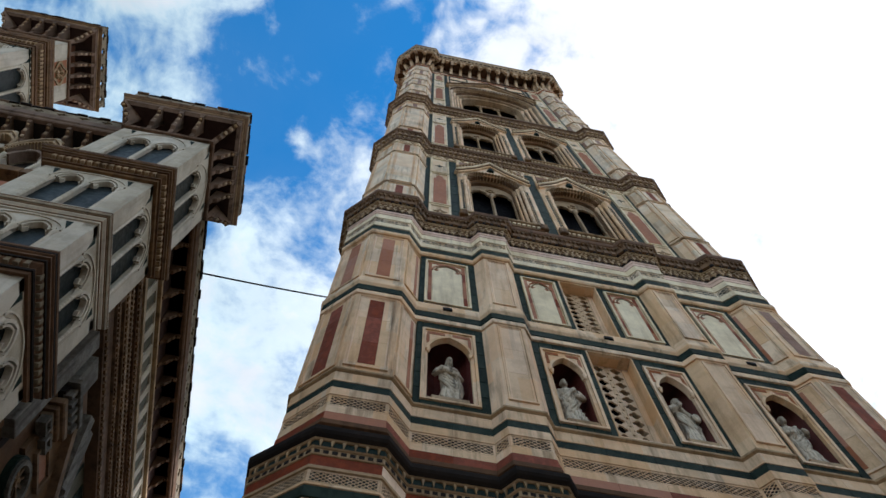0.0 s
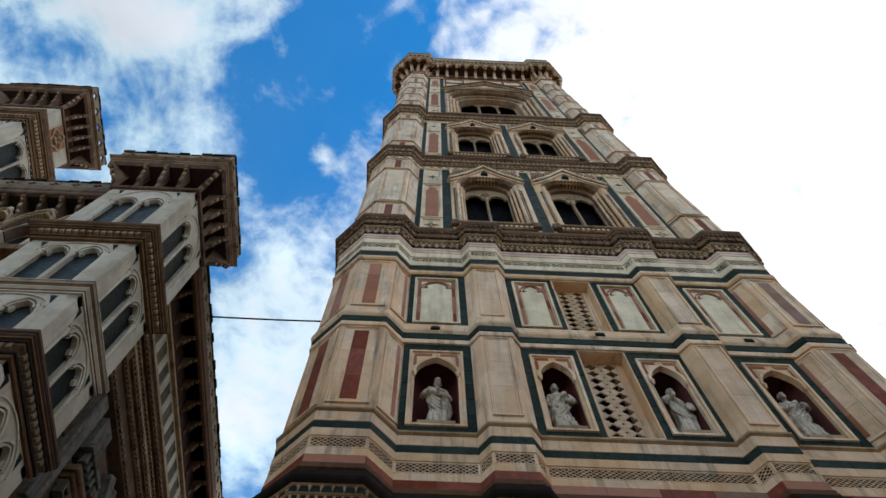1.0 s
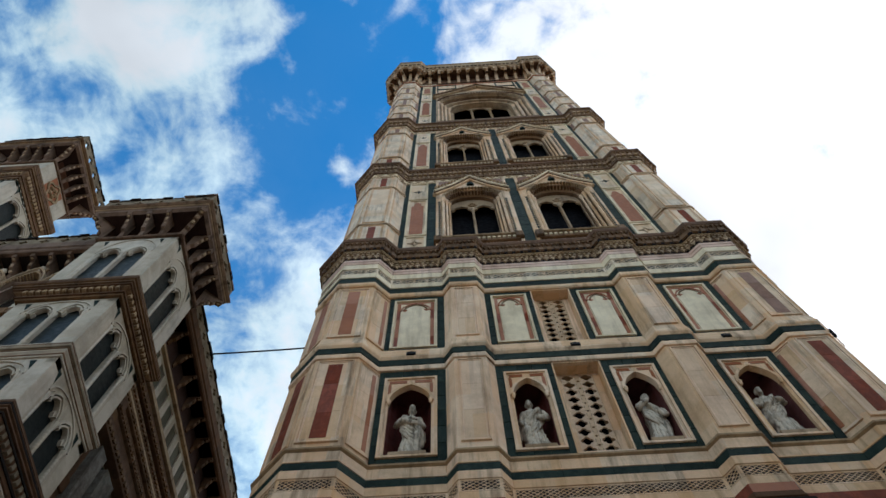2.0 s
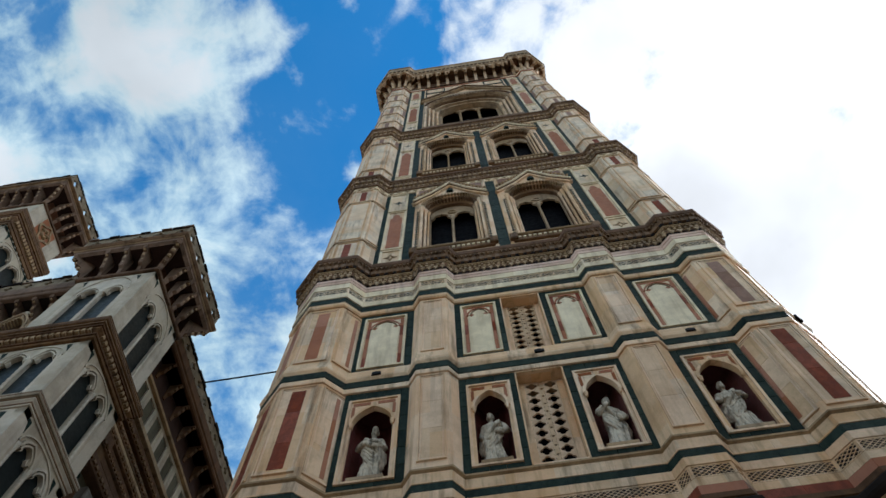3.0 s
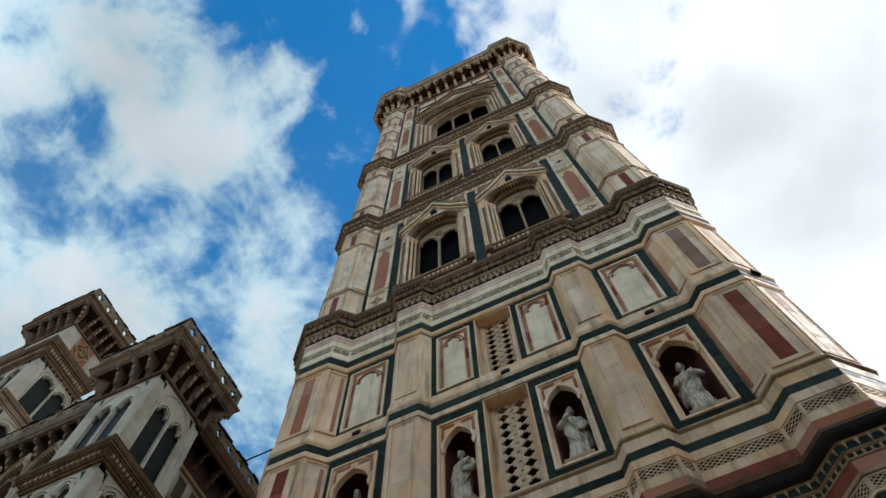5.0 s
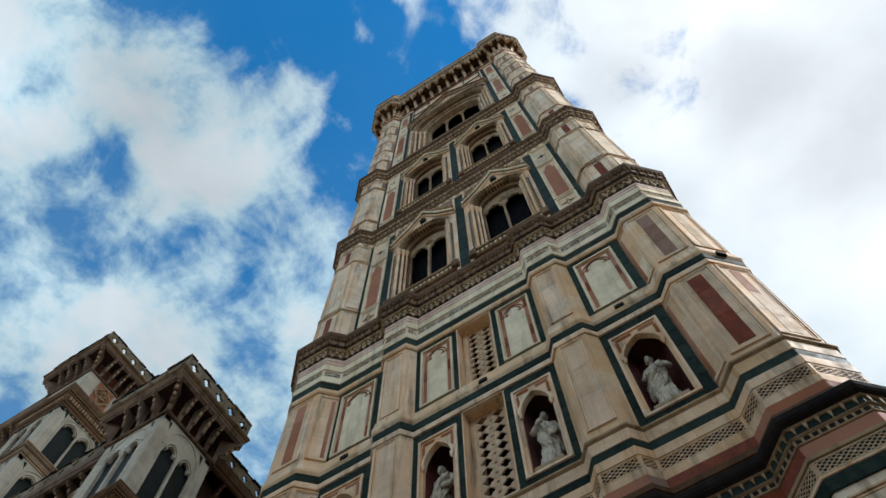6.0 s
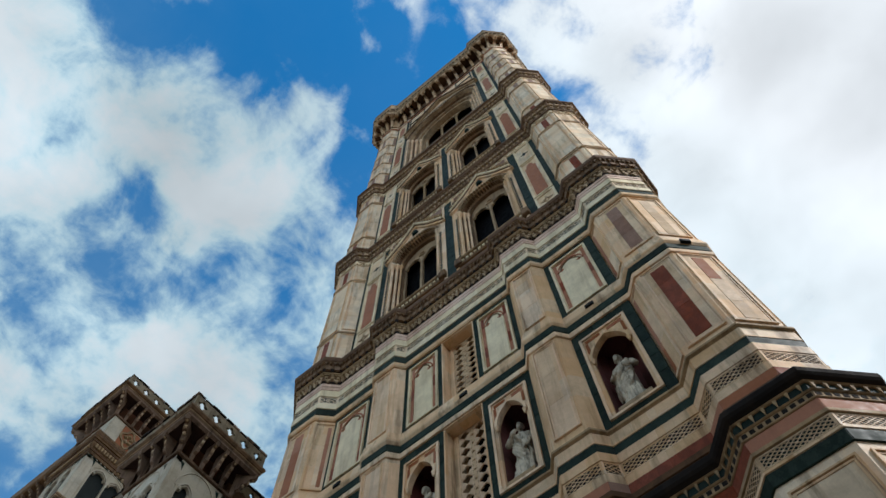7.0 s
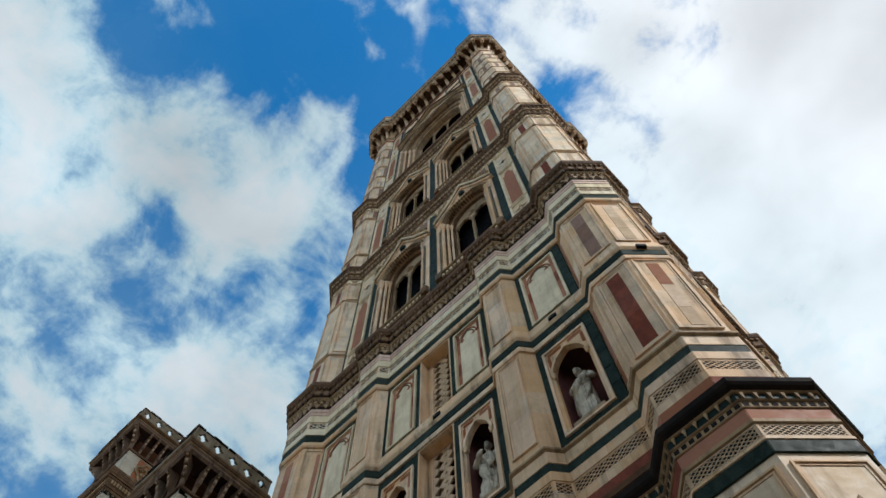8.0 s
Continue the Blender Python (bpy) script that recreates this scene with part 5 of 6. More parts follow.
    # mantle: a roll over one shoulder, swags across the body and a fall from the arm
    m = -1 if pose_ in (1, 3) else 1
    limb([(-0.20 * m, 0.10, 1.52, 0.06), (-0.18 * m, -0.08, 1.53, 0.065), (-0.06 * m, -0.19, 1.32, 0.055), (0.12 * m, -0.22, 1.08, 0.060), (0.26 * m, -0.14, 0.94, 0.060)])
    for k in range(4):
        d = 0.13 * k
        limb([(-0.25 * m, -0.08, 1.24 - d * 0.6, 0.020), (-0.10 * m, -0.205, 1.06 - d, 0.028), (0.10 * m, -0.215, 0.86 - d, 0.030), (0.26 * m, -0.10, 0.86 - d * 0.7, 0.024)])
    for k in range(4):
        x = (0.23 + 0.05 * k) * m
        limb([(x, -0.17 + 0.05 * k, 1.12 - 0.03 * k, 0.028), (x + 0.02 * m, -0.18 + 0.05 * k, 0.75, 0.040), (x - 0.01 * m, -0.16 + 0.05 * k, 0.34 + 0.06 * k, 0.030)])
    for k in range(7):
        x = -0.235 + 0.078 * k + 0.015 * math.sin(ph[2] + k * 2)
        dy = 0.05 * abs(k - 3) ** 1.3 / 3
        limb([(x * 0.7 + 0.05 * lean, -0.165 + dy, 0.80, 0.016), (x * 0.9 + 0.03 * lean, -0.20 + dy, 0.45, 0.032), (x * 1.1, -0.225 + dy, 0.03, 0.040)])
    blob(0, -0.02, 0.0, 0.36, 0.28, 0.05)
    raw = new("raw", s.mesh("raw"))
    fuse = raw.modifiers.new("fuse", "REMESH")
    fuse.mode, fuse.voxel_size = "VOXEL", 0.018
    bpy.context.view_layer.update()
    me = bpy.data.meshes.new_from_object(raw.evaluated_get(bpy.context.evaluated_depsgraph_get()))
    bpy.data.objects.remove(raw)
    me.name = "statue"
    bm = bmesh.new()
    bm.from_mesh(me)
    for _ in range(2):
        bmesh.ops.smooth_vert(bm, verts=bm.verts, factor=0.5, use_axis_x=True, use_axis_y=True, use_axis_z=True)
    bm.to_mesh(me)
    bm.free()
    for v in me.vertices:
        x, y, h = v.co
        if h < 1.5:
            q = 0.40 - abs(noise.noise((x * 9 + h * 3.4 * m + turn, y * 6, h * 0.9)))
            v.co = v.co + v.normal * ((0.075 if h < 1.05 else 0.035) * q)
    me.shade_smooth()
    ob = new("statue", me)
    ob.data.materials.append(STATUE)
    ob.location, ob.rotation_euler = (p.x, p.y, z), (0, 0, radians(turn))
    ob.scale = (0.90, 0.92, 1.13)
    return ob


LOOKS = ("grey-white marble robed statue with crossed arms in a niche", "bright white marble robed statue standing in a niche",
         "weathered marble robed statue turned aside in a niche", "grey marble robed statue holding its mantle in a niche")
for k, ((u0, u1, a0, a1), turn, lean, text) in enumerate(zip(BAYS, (6, -10, 16, -8), (1, -1, 0.7, -0.7), LOOKS)):
    tagged(statue((a0 + a1) / 2, 14.78, turn, lean, k, 3 + 5 * k), text, "statue", "statues in the tower niches")
under(tower)

# ---- the cathedral beside the tower ----
cathedral = thing("cathedral", -16.0, 26.0, GZ, "cathedral front and flank in white, green and pink marble", "cathedral")


def cpart(name, solid, material, label="", smooth=False, kind="", parent=None):
    solid.v = [(x - 0.15, y - 0.05, 1.031 * z - 0.1) for x, y, z in solid.v]
    return part(name, solid, material, parent or cathedral, label, smooth, kind)


def rect(x0, x1, y0, y1):
    return [(x0, y0), (x1, y0), (x1, y1), (x0, y1)]


ROUGH = random.Random(5)


def console(fc, u, z, reach, height, parent, w=0.16, skew=0.0, material=GREYB):
    """A scrolled bracket with beads under the eaves."""
    prof = [(0.0, z - height), (0.10, z - height), (0.16, z - height * 0.72), (0.30, z - height * 0.66), (0.36, z - height * 0.45),
            (reach * 0.62, z - height * 0.40), (reach * 0.70, z - height * 0.22), (reach * 0.94, z - height * 0.18), (reach, z - 0.02), (0.0, z - 0.02)]
    vs = [fc.at(u + sg * w + skew * d, zz, d) for sg in (-0.5, 0.5) for d, zz in prof]
    m = len(prof)
    s = Solid().add(vs, [tuple(range(m)), tuple(range(2 * m - 1, m - 1, -1))] + [(a, (a + 1) % m, m + (a + 1) % m, m + a) for a in range(m)])
    c = cpart("console", s, material, parent=parent)
    b = Solid()
    for k in range(4):
        d = reach * (0.26 + 0.19 * k)
        p = fc.at(u + skew * d, 0, d)
        zz = z - height * (0.62 - 0.15 * k)
        b.turned(p.xy, [(0.02, zz - 0.10), (w * 0.40, zz - 0.04), (w * 0.40, zz + 0.05), (0.02, zz + 0.1)], 6)
    cpart("beading", b, OCHRE if material is GREYB else BROWN, parent=c, kind="stuff")


def pierced_parapet(fc, u0, u1, z0, z1, parent, step=0.86):
    """A parapet of slabs, each with a four-lobed hole, under a jagged coping."""
    k = max(1, round((u1 - u0) / step))
    w = (u1 - u0) / k
    for j in range(k):
        uc, zc = u0 + w * (j + 0.5), (z0 + z1) / 2
        outer, inner = [], []
        for i in range(20):
            t = 2 * math.pi * (i + 0.5) / 20
            c, s_ = math.cos(t), math.sin(t)
            q = 1 / max(abs(c) / (w / 2), abs(s_) / ((z1 - z0) / 2))
            outer.append((uc + c * q, zc + s_ * q))
            r = 0.30 * min(w, z1 - z0) * (0.85 + 0.25 * math.cos(4 * t))
            inner.append((uc + c * r, zc + s_ * r))
        vs = [fc.at(*p, d) for d in (0.0, -0.12) for p in outer] + [fc.at(*p, d) for d in (0.0, -0.12) for p in inner]
        fs = []
        for i in range(20):
            n = (i + 1) % 20
            fs += [(i, n, 40 + n, 40 + i), (20 + i, 20 + n, 60 + n, 60 + i), (40 + i, 40 + n, 60 + n, 60 + i), (i, n, 20 + n, 20 + i)]
        cpart("parapet_slab", Solid().add(vs, fs), DUN, parent=parent)
        for q in (0, 1):
            lo, hi = (0.0, 0.5) if q == 0 else (0.5, 1.0)
            cpart("coping", Solid().box(fc, u0 + w * (j + lo), u0 + w * (j + hi) - ROUGH.uniform(0.004, 0.05), z1, z1 + ROUGH.uniform(0.05, 0.17), -0.17, ROUGH.uniform(0.03, 0.10)), SOOT_SHADE if ROUGH.random() < 0.7 else GREYB, parent=parent)


def eaves(x0, x1, y0, y1, z, reach, height, sides, step, parapet=0.9, name="bracketed_cornice"):
    """Bracketed eaves round a rectangle: frieze, consoles, slab, mouldings and pierced parapet on the named sides."""
    pl = rect(x0, x1, y0, y1)
    e = cpart(name, Solid().ring(pl, [(-0.4, z - 0.02), (reach * 0.95, z - 0.02), (reach, z + 0.06), (reach, z + 0.20), (reach + 0.10, z + 0.30), (reach + 0.10, z + 0.42), (reach, z + 0.46), (-0.4, z + 0.46)]), GREYB, "weathered bracketed eaves with pierced parapet")
    cpart("frieze", Solid().ring(pl, [(-0.3, z - height - 0.12), (0.10, z - height - 0.12), (0.14, z - height - 0.04), (0.06, z - height + 0.05), (-0.3, z - height + 0.05)]), GREYB, parent=e)
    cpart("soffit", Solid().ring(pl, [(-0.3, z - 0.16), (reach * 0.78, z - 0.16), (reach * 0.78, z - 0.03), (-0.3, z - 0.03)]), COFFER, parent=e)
    cpart("egg_moulding", Solid().ring(pl, [(reach * 0.78, z - 0.22), (reach * 0.97, z - 0.12), (reach * 0.97, z - 0.03), (reach * 0.78, z - 0.03)]), GREYB, parent=e)
    cpart("gilt_moulding", Solid().ring(pl, [(reach - 0.1, z + 0.20), (reach + 0.04, z + 0.20), (reach + 0.13, z + 0.29), (reach + 0.13, z + 0.35), (reach - 0.1, z + 0.35)]), BROWN, parent=e)
    cpart("bead_moulding", Solid().ring(pl, [(reach - 0.1, z + 0.08), (reach + 0.02, z + 0.08), (reach + 0.045, z + 0.11), (reach + 0.02, z + 0.14), (reach - 0.1, z + 0.14)]), OCHRE, parent=e)
    cpart("roof_slab", prism(pl, z + 0.4, z + 0.5), TILE, parent=e)
    spec = {"w": (Face((x0 + x1) / 2, y0, -90), x1 - x0), "s": (Face(x1, (y0 + y1) / 2, 0), y1 - y0), "n": (Face(x0, (y0 + y1) / 2, 180), y1 - y0), "e": (Face((x0 + x1) / 2, y1, 90), x1 - x0)}
    for k in sides:
        fc, ln = spec[k]
        n = max(1, round(ln / step)) + (1 if k == "s" else 0)
        for j in range(1, n):
            console(fc, -ln / 2 + ln * j / n, z - 0.1, reach * 0.95, height, e)
        if parapet:
            pf = Face(*(fc.at(0, 0, reach - 0.02).xy), FACE_OF[k])
            pierced_parapet(pf, -ln / 2 - reach, ln / 2 + reach, z + 0.46, z + 0.46 + parapet, e)
    # brackets on the corners
    for cx, cy, a in ((x0, y0, -135), (x1, y0, -45), (x1, y1, 45), (x0, y1, 135)):
        console(Face(cx, cy, a), 0, z - 0.1, reach * 1.32, height, e, 0.2)
    return e


def twin_lights(fc, um, half, z0, zs, za, parent):
    """Two dark pointed lights between slender columns under twin arches."""
    for sgn in (-1, 1):
        a, b = (um - half, um) if sgn < 0 else (um, um + half)
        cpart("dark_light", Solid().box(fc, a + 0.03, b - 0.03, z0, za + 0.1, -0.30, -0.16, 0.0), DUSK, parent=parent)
        cpart("arch_head", Solid().strip(fc, arch(a + 0.06, b - 0.06, zs, za, 6), 0.075, -0.14, 0.045), CHALK, parent=parent)
        cpart("arch_bead", Solid().strip(fc, arch(a + 0.16, b - 0.16, zs, za - 0.12, 6), 0.05, -0.14, 0.02), CHALK, parent=parent)
        for q in (1, -1):
            uu = (a + b) / 2 + q * ((b - a) / 2 - 0.2)
            cpart("cusp", Solid().poly(fc, [(uu - 0.07, zs + 0.10), (uu, zs - 0.02), (uu + 0.07, zs + 0.10), (uu, zs + 0.36)], -0.15, -0.05), CHALK, parent=parent)
    for uu, r in ((um - half, 0.055), (um, 0.062), (um + half, 0.055)):
        prof = [(r * 1.5, z0), (r * 1.5, z0 + 0.12)]
        for k in range(17):
            prof.append((r * (1.12 if k % 2 else 0.88), z0 + 0.16 + (zs - z0 - 0.5) * k / 16))
        prof += [(r * 1.1, zs - 0.24), (r * 1.7, zs - 0.05), (r * 1.7, zs + 0.03)]
        cpart("colonnette", Solid().turned(fc.at(uu, 0, -0.03).xy, prof, 7), CHALK, parent=parent)


def pier_storey(x0, x1, y0, y1, z0, z1, sides, zs_drop=0.92):
    """One storey of a facade pier: white marble walls with twin blind lights."""
    body = cpart("pier_storey", prism(rect(x0 + 0.3, x1 - 0.3, y0 + 0.3, y1 - 0.3), z0, z1), SLATE, "white marble pier storey with twin blind lights")
    spec = {"w": (Face((x0 + x1) / 2, y0, -90), x1 - x0), "s": (Face(x1, (y0 + y1) / 2, 0), y1 - y0)}
    for k, (fc, ln) in spec.items():
        h = ln / 2
        wl = ln * 0.30
        if k not in sides:
            continue
        zs, za = z1 - zs_drop, z1 - zs_drop + 0.52
        s = Solid()
        s.arch_plate(fc, -h, 0, z0, z1, -wl, -0.05, z0 + 0.10, zs, za, -0.3, 0.0, 7)
        s.arch_plate(fc, 0, h, z0, z1, 0.05, wl, z0 + 0.10, zs, za, -0.3, 0.0, 7)
        cpart("wall", s, CHALK, parent=body)
        for q in (-1, 1):
            cpart("corner_slab", Solid().box(fc, min(q * (wl + 0.12), q * (h - 0.004)), max(q * (wl + 0.12), q * (h - 0.004)), z0 + 0.02, z1 - 0.25, -0.05, 0.010, 0.004), CHALK, parent=body)
            uu = q * (wl + 0.02)
            cpart("spandrel_inlay", Solid().poly(fc, [(uu - 0.1, z1 - 0.12), (uu + 0.18 * q - 0.1, z1 - 0.12), (uu + 0.1 * q, z1 - 0.6)], -0.05, 0.012), SLATE, parent=body)
        cpart("hood_mould", Solid().strip(fc, arch(-wl - 0.10, wl + 0.10, zs + 0.05, z1 - 0.10, 8, True), 0.05, -0.1, 0.04), CHALK, parent=body)
        twin_lights(fc, 0, wl, z0 + 0.08, zs, za, body)
    for fc, ln in ((Face((x0 + x1) / 2, y1, 90), x1 - x0), (Face(x0, (y0 + y1) / 2, 180), y1 - y0)):
        cpart("wall", Solid().box(fc, -ln / 2, ln / 2, z0, z1, -0.3, 0.0), CHALK, parent=body)
    return body


def ledge(x0, x1, y0, y1, z, out, h, material, label="", teeth=None, lines=None):
    pl = rect(x0, x1, y0, y1)
    l = cpart("ledge", Solid().ring(pl, [(-0.4, z - h), (out * 0.25, z - h), (out * 0.35, z - h * 0.7), (out * 0.6, z - h * 0.6), (out * 0.7, z - h * 0.35), (out, z - h * 0.28), (out, z), (out * 0.9, z + 0.03), (-0.4, z + 0.08)]), material, label)
    for f0, f1, o, m in ((0.24, 0.16, 1.03, 0), (0.13, 0.07, 1.04, 1), (0.40, 0.34, 0.90, 1), (0.52, 0.45, 0.76, 0), (0.88, 0.79, 0.42, 0)):
        cpart("groove", Solid().ring(pl, [(-0.2, z - h * f0), (out * o, z - h * f0), (out * o, z - h * f1), (-0.2, z - h * f1)]), (lines or (UMBER, BROWN))[m], parent=l)
    if teeth:
        n = len(pl)
        s = Solid()
        for i in range(2):
            p, q = Vector(pl[i]), Vector(pl[i + 1])
            t = (q - p).normalized()
            ln = (q - p).length
            fc = Face(p.x, p.y, math.degrees(math.atan2(-t.x, t.y)))
            k = int(ln / 0.2)
            for j in range(k):
                u = ln * (j + 0.5) / k
                s.box(fc, u - 0.055, u + 0.055, z - h * 0.72, z - h * 0.45, 0, out * 0.66, 0.01)
        cpart("tooth_moulding", s, teeth, parent=l, kind="stuff")
    return l


# corner pier beside the tower
GB = (GZ + 0.1) / 1.031
PX0, PX1, PY0, PY1 = -10.30, -7.20, 6.60, 9.45
for z0, z1, grow in ((GB, 10.6, 0.10), (11.0, 14.2, 0.05), (15.0, 17.5, 0.0), (18.0, 21.2, 0.0), (22.0, 26.80, 0.0)):
    if z0 == GB:
        cpart("pier_base", prism(rect(PX0 - grow, PX1 + grow, PY0 - grow, PY1 + grow), GB, 11.0), UMBER)
    else:
        pier_storey(PX0, PX1, PY0, PY1, z0, z1, ("w", "s"), 1.45 if z1 > 26 else 0.85)
ledge(PX0, PX1, PY0, PY1, 15.0, 0.30, 0.85, UMBER, "dark brown stone ledge with carved teeth", DUN, (SOOT_SHADE, UMBER))
ledge(PX0, PX1, PY0, PY1, 18.0, 0.18, 0.5, CHALK, "pale marble ledge with fine grooves", None, (BROWN, DUN))
ledge(PX0, PX1, PY0, PY1, 22.0, 0.40, 0.80, BROWN, "brown stone ledge with carved teeth", OCHRE)
ledge(PX0, PX1, PY0, PY1, 22.14, 0.34, 0.16, PINK)
eaves(PX0, PX1, PY0, PY1, 28.45, 0.70, 1.5, ("w", "s", "n", "e"), 0.72, 0.85)

# taller pier of the middle of the front
QX0, QX1, QY0, QY1 = -22.40, -18.90, 6.37, 9.37
for z0, z1 in ((24.0, 28.4), (29.2, 32.6), (33.4, 37.0)):
    pier_storey(QX0, QX1, QY0, QY1 + 0.7, z0, z1, ("w", "s"))
cpart("pier_base", prism(rect(QX0, QX1, QY0, QY1), GB, 24.0), CHALK)
ledge(QX0, QX1, QY0, QY1, 29.2, 0.2, 0.8, OCHRE)
ledge(QX0, QX1, QY0, QY1, 33.4, 0.2, 0.8, OCHRE)
ledge(QX0, QX1, QY0, QY1, 38.6, 0.38, 1.6, BROWN, "brown stone ledge with carved teeth", OCHRE)
QR = rect(QX0, QX1, QY0, QY1 + 0.7)
fz = cpart("inlay_ground", Solid().ring(QR, [(-0.3, 36.9), (0.03, 36.9), (0.03, 37.5), (-0.3, 37.5)]), SLATE, "dark band inlaid with a white lattice")
s = Solid()
for fc, ln in ((Face((QX0 + QX1) / 2, QY0, -90), QX1 - QX0), (Face(QX1, (QY0 + QY1 + 0.7) / 2, 0), QY1 + 0.7 - QY0)):
    k = round(ln / 0.3)
    for j in range(k):
        u, w = -ln / 2 + ln * j / k, ln / k
        s.strip(fc, [(u, 36.94), (u + w, 37.46)], 0.06, 0.0, 0.045)
        s.strip(fc, [(u, 37.46), (u + w, 36.94)], 0.06, 0.0, 0.044)
cpart("inlay_lattice", s, CHALK, parent=fz, kind="stuff")
top = cpart("pier_storey", prism(rect(QX0, QX1, QY0, QY1), 38.6, 40.9), CHALK, "white marble block with a carved roundel")
sf = Face(QX1, (QY0 + QY1) / 2, 0)
cpart("red_field", Solid().box(sf, -0.62, 0.62, 38.85, 40.7, -0.1, 0.02), PINK, parent=top)
cpart("roundel", Solid().strip(sf, [(0.58 * (0.85 + 0.15 * math.cos(4 * t * math.pi / 16)) * math.cos(t * math.pi / 16), 39.8 + 0.78 * (0.85 + 0.15 * math.cos(4 * t * math.pi / 16)) * math.sin(t * math.pi / 16)) for t in range(32)], 0.13, -0.05, 0.10, closed=True), OCHRE, parent=top)
rb = Solid()
for q in range(5):
    t = q * 2 * math.pi / 5 + 0.4
    rb.turned(sf.at(0.22 * math.cos(t), 0, 0.03).xy, [(0.02, 39.66 + 0.28 * math.sin(t)), (0.14, 39.74 + 0.28 * math.sin(t)), (0.15, 39.86 + 0.28 * math.sin(t)), (0.02, 39.98 + 0.28 * math.sin(t))], 7)
cpart("carving", rb, OCHRE, parent=top)
eaves(QX0, QX1, QY0, QY1, 42.5, 0.78, 1.6, ("w", "s", "n", "e"), 0.72, 0.85)

# front wall between the piers, its eaves and gabled tabernacles
FYW = 8.00
ff = Face((QX1 + PX0) / 2, FYW, -90)
hl = (PX0 - QX1) / 2
cpart("front_wall", Solid().box(ff, -hl, hl, GB, 27, -1.5, 0.0), CHALK)
e = cpart("bracketed_cornice", Solid().box(ff, -hl, hl, 27.55, 28.15, -1.5, 1.05, 0.06), GREYB, "bracketed eaves between the piers")
# near-black soffit: shade between the brackets is in its colour
cpart("soffit", Solid().box(ff, -hl, hl, 27.4, 27.55, -1.5, 0.8, 0.0), SOOT_SHADE, parent=e)
cpart("egg_moulding", Solid().box(ff, -hl, hl, 27.35, 27.56, 0.8, 1.0, 0.05), GREYB, parent=e)
for j in range(1, 12):
    console(ff, -hl + 2 * hl * j / 12, 27.45, 0.92, 1.5, e)
pierced_parapet(Face(*ff.at(0, 0, 1.0).xy, -90), -hl, hl, 28.15, 28.8, e)
tabs = []
for j in range(6):
    u = hl - 0.75 - 1.52 * j
    tb = cpart("tabernacle", Solid().arch_plate(ff, u - 0.72, u + 0.72, 23, 25.6, u - 0.5, u + 0.5, 23, 24.3, 25.2, -0.1, 0.35, 7), CHALK, "carved tabernacle with pointed arch and gable")
    cpart("arch_moulding", Solid().strip(ff, arch(u - 0.52, u + 0.52, 24.3, 25.25, 7), 0.14, 0.1, 0.46), GREYB, parent=tb)
    hood = arch(u - 0.74, u + 0.74, 24.55, 26.35, 8)
    cpart("hood", Solid().strip(ff, hood, 0.20, 0.1, 0.52), GREYB, parent=tb)
    cpart("hood_bead", Solid().strip(ff, [(p, q + 0.16) for p, q in hood], 0.08, 0.1, 0.62), OCHRE, parent=tb)
    s = Solid()
    for (p0, q0), (p1, q1) in zip(hood, hood[1:]):
        for k in (0.25, 0.75):
            p, q = p0 + (p1 - p0) * k, q0 + (q1 - q0) * k
            s.box(ff, p - 0.045, p + 0.045, q - 0.16, q - 0.05, 0.3, 0.58, 0.01)
    cpart("tooth_moulding", s, OCHRE, parent=tb, kind="stuff")
    cpart("finial", Solid().turned(ff.at(u, 0, 0.48).xy, [(0.04, 26.3), (0.13, 26.5), (0.07, 26.6), (0.11, 26.72), (0.02, 26.9)], 8), CHALK, parent=tb)
    for q in (-0.62, 0.62):
        cpart("colonnette", Solid().turned(ff.at(u + q, 0, 0.38).xy, [(0.10, 23), (0.07, 23.15), (0.07, 24.1), (0.13, 24.3), (0.13, 24.38)], 7), CHALK, parent=tb)
    cpart("niche_back", Solid().box(ff, u - 0.52, u + 0.52, 23, 25.4, -0.2, 0.02, 0.0), SOOT_SHADE, parent=tb)
    cpart("sill", Solid().box(ff, u - 0.74, u + 0.74, 22.6, 23, -0.1, 0.55), BROWN, parent=tb)
for z0, z1, m, d in ((21.7, 22.2, PINK, 0.3), (20.9, 21.7, SLATE, 0.06), (20.5, 20.9, OCHRE, 0.3), (15.0, 15.5, BROWN, 0.3), (26.7, 27.05, OCHRE, 0.1)):
    cpart("string_course", Solid().box(ff, -hl, hl, z0, z1, -0.1, d), m)

# flank that runs away beside the tower, its stone painted darker as shade
SXW, SY0, SY1 = -8.50, 9.45, 52.0
sf = Face(SXW, (SY0 + SY1) / 2, 0)
sl = (SY1 - SY0) / 2
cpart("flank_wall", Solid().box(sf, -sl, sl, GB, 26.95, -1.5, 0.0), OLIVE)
e = cpart("bracketed_cornice", Solid().box(sf, -sl, sl, 27.75, 28.35, -1.5, 0.82, 0.06), UMBER, "bracketed eaves along the flank, painted darker for shade")
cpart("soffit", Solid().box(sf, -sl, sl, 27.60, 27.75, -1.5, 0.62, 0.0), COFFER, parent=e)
cpart("egg_moulding", Solid().box(sf, -sl, sl, 27.55, 27.76, 0.62, 0.78, 0.05), UMBER, parent=e)
n = 42
for j in range(n):
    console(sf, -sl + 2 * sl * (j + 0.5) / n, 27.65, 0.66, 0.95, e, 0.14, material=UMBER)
# dark strip paints the shade behind the brackets
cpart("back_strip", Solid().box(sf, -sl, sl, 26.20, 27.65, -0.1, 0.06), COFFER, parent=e)
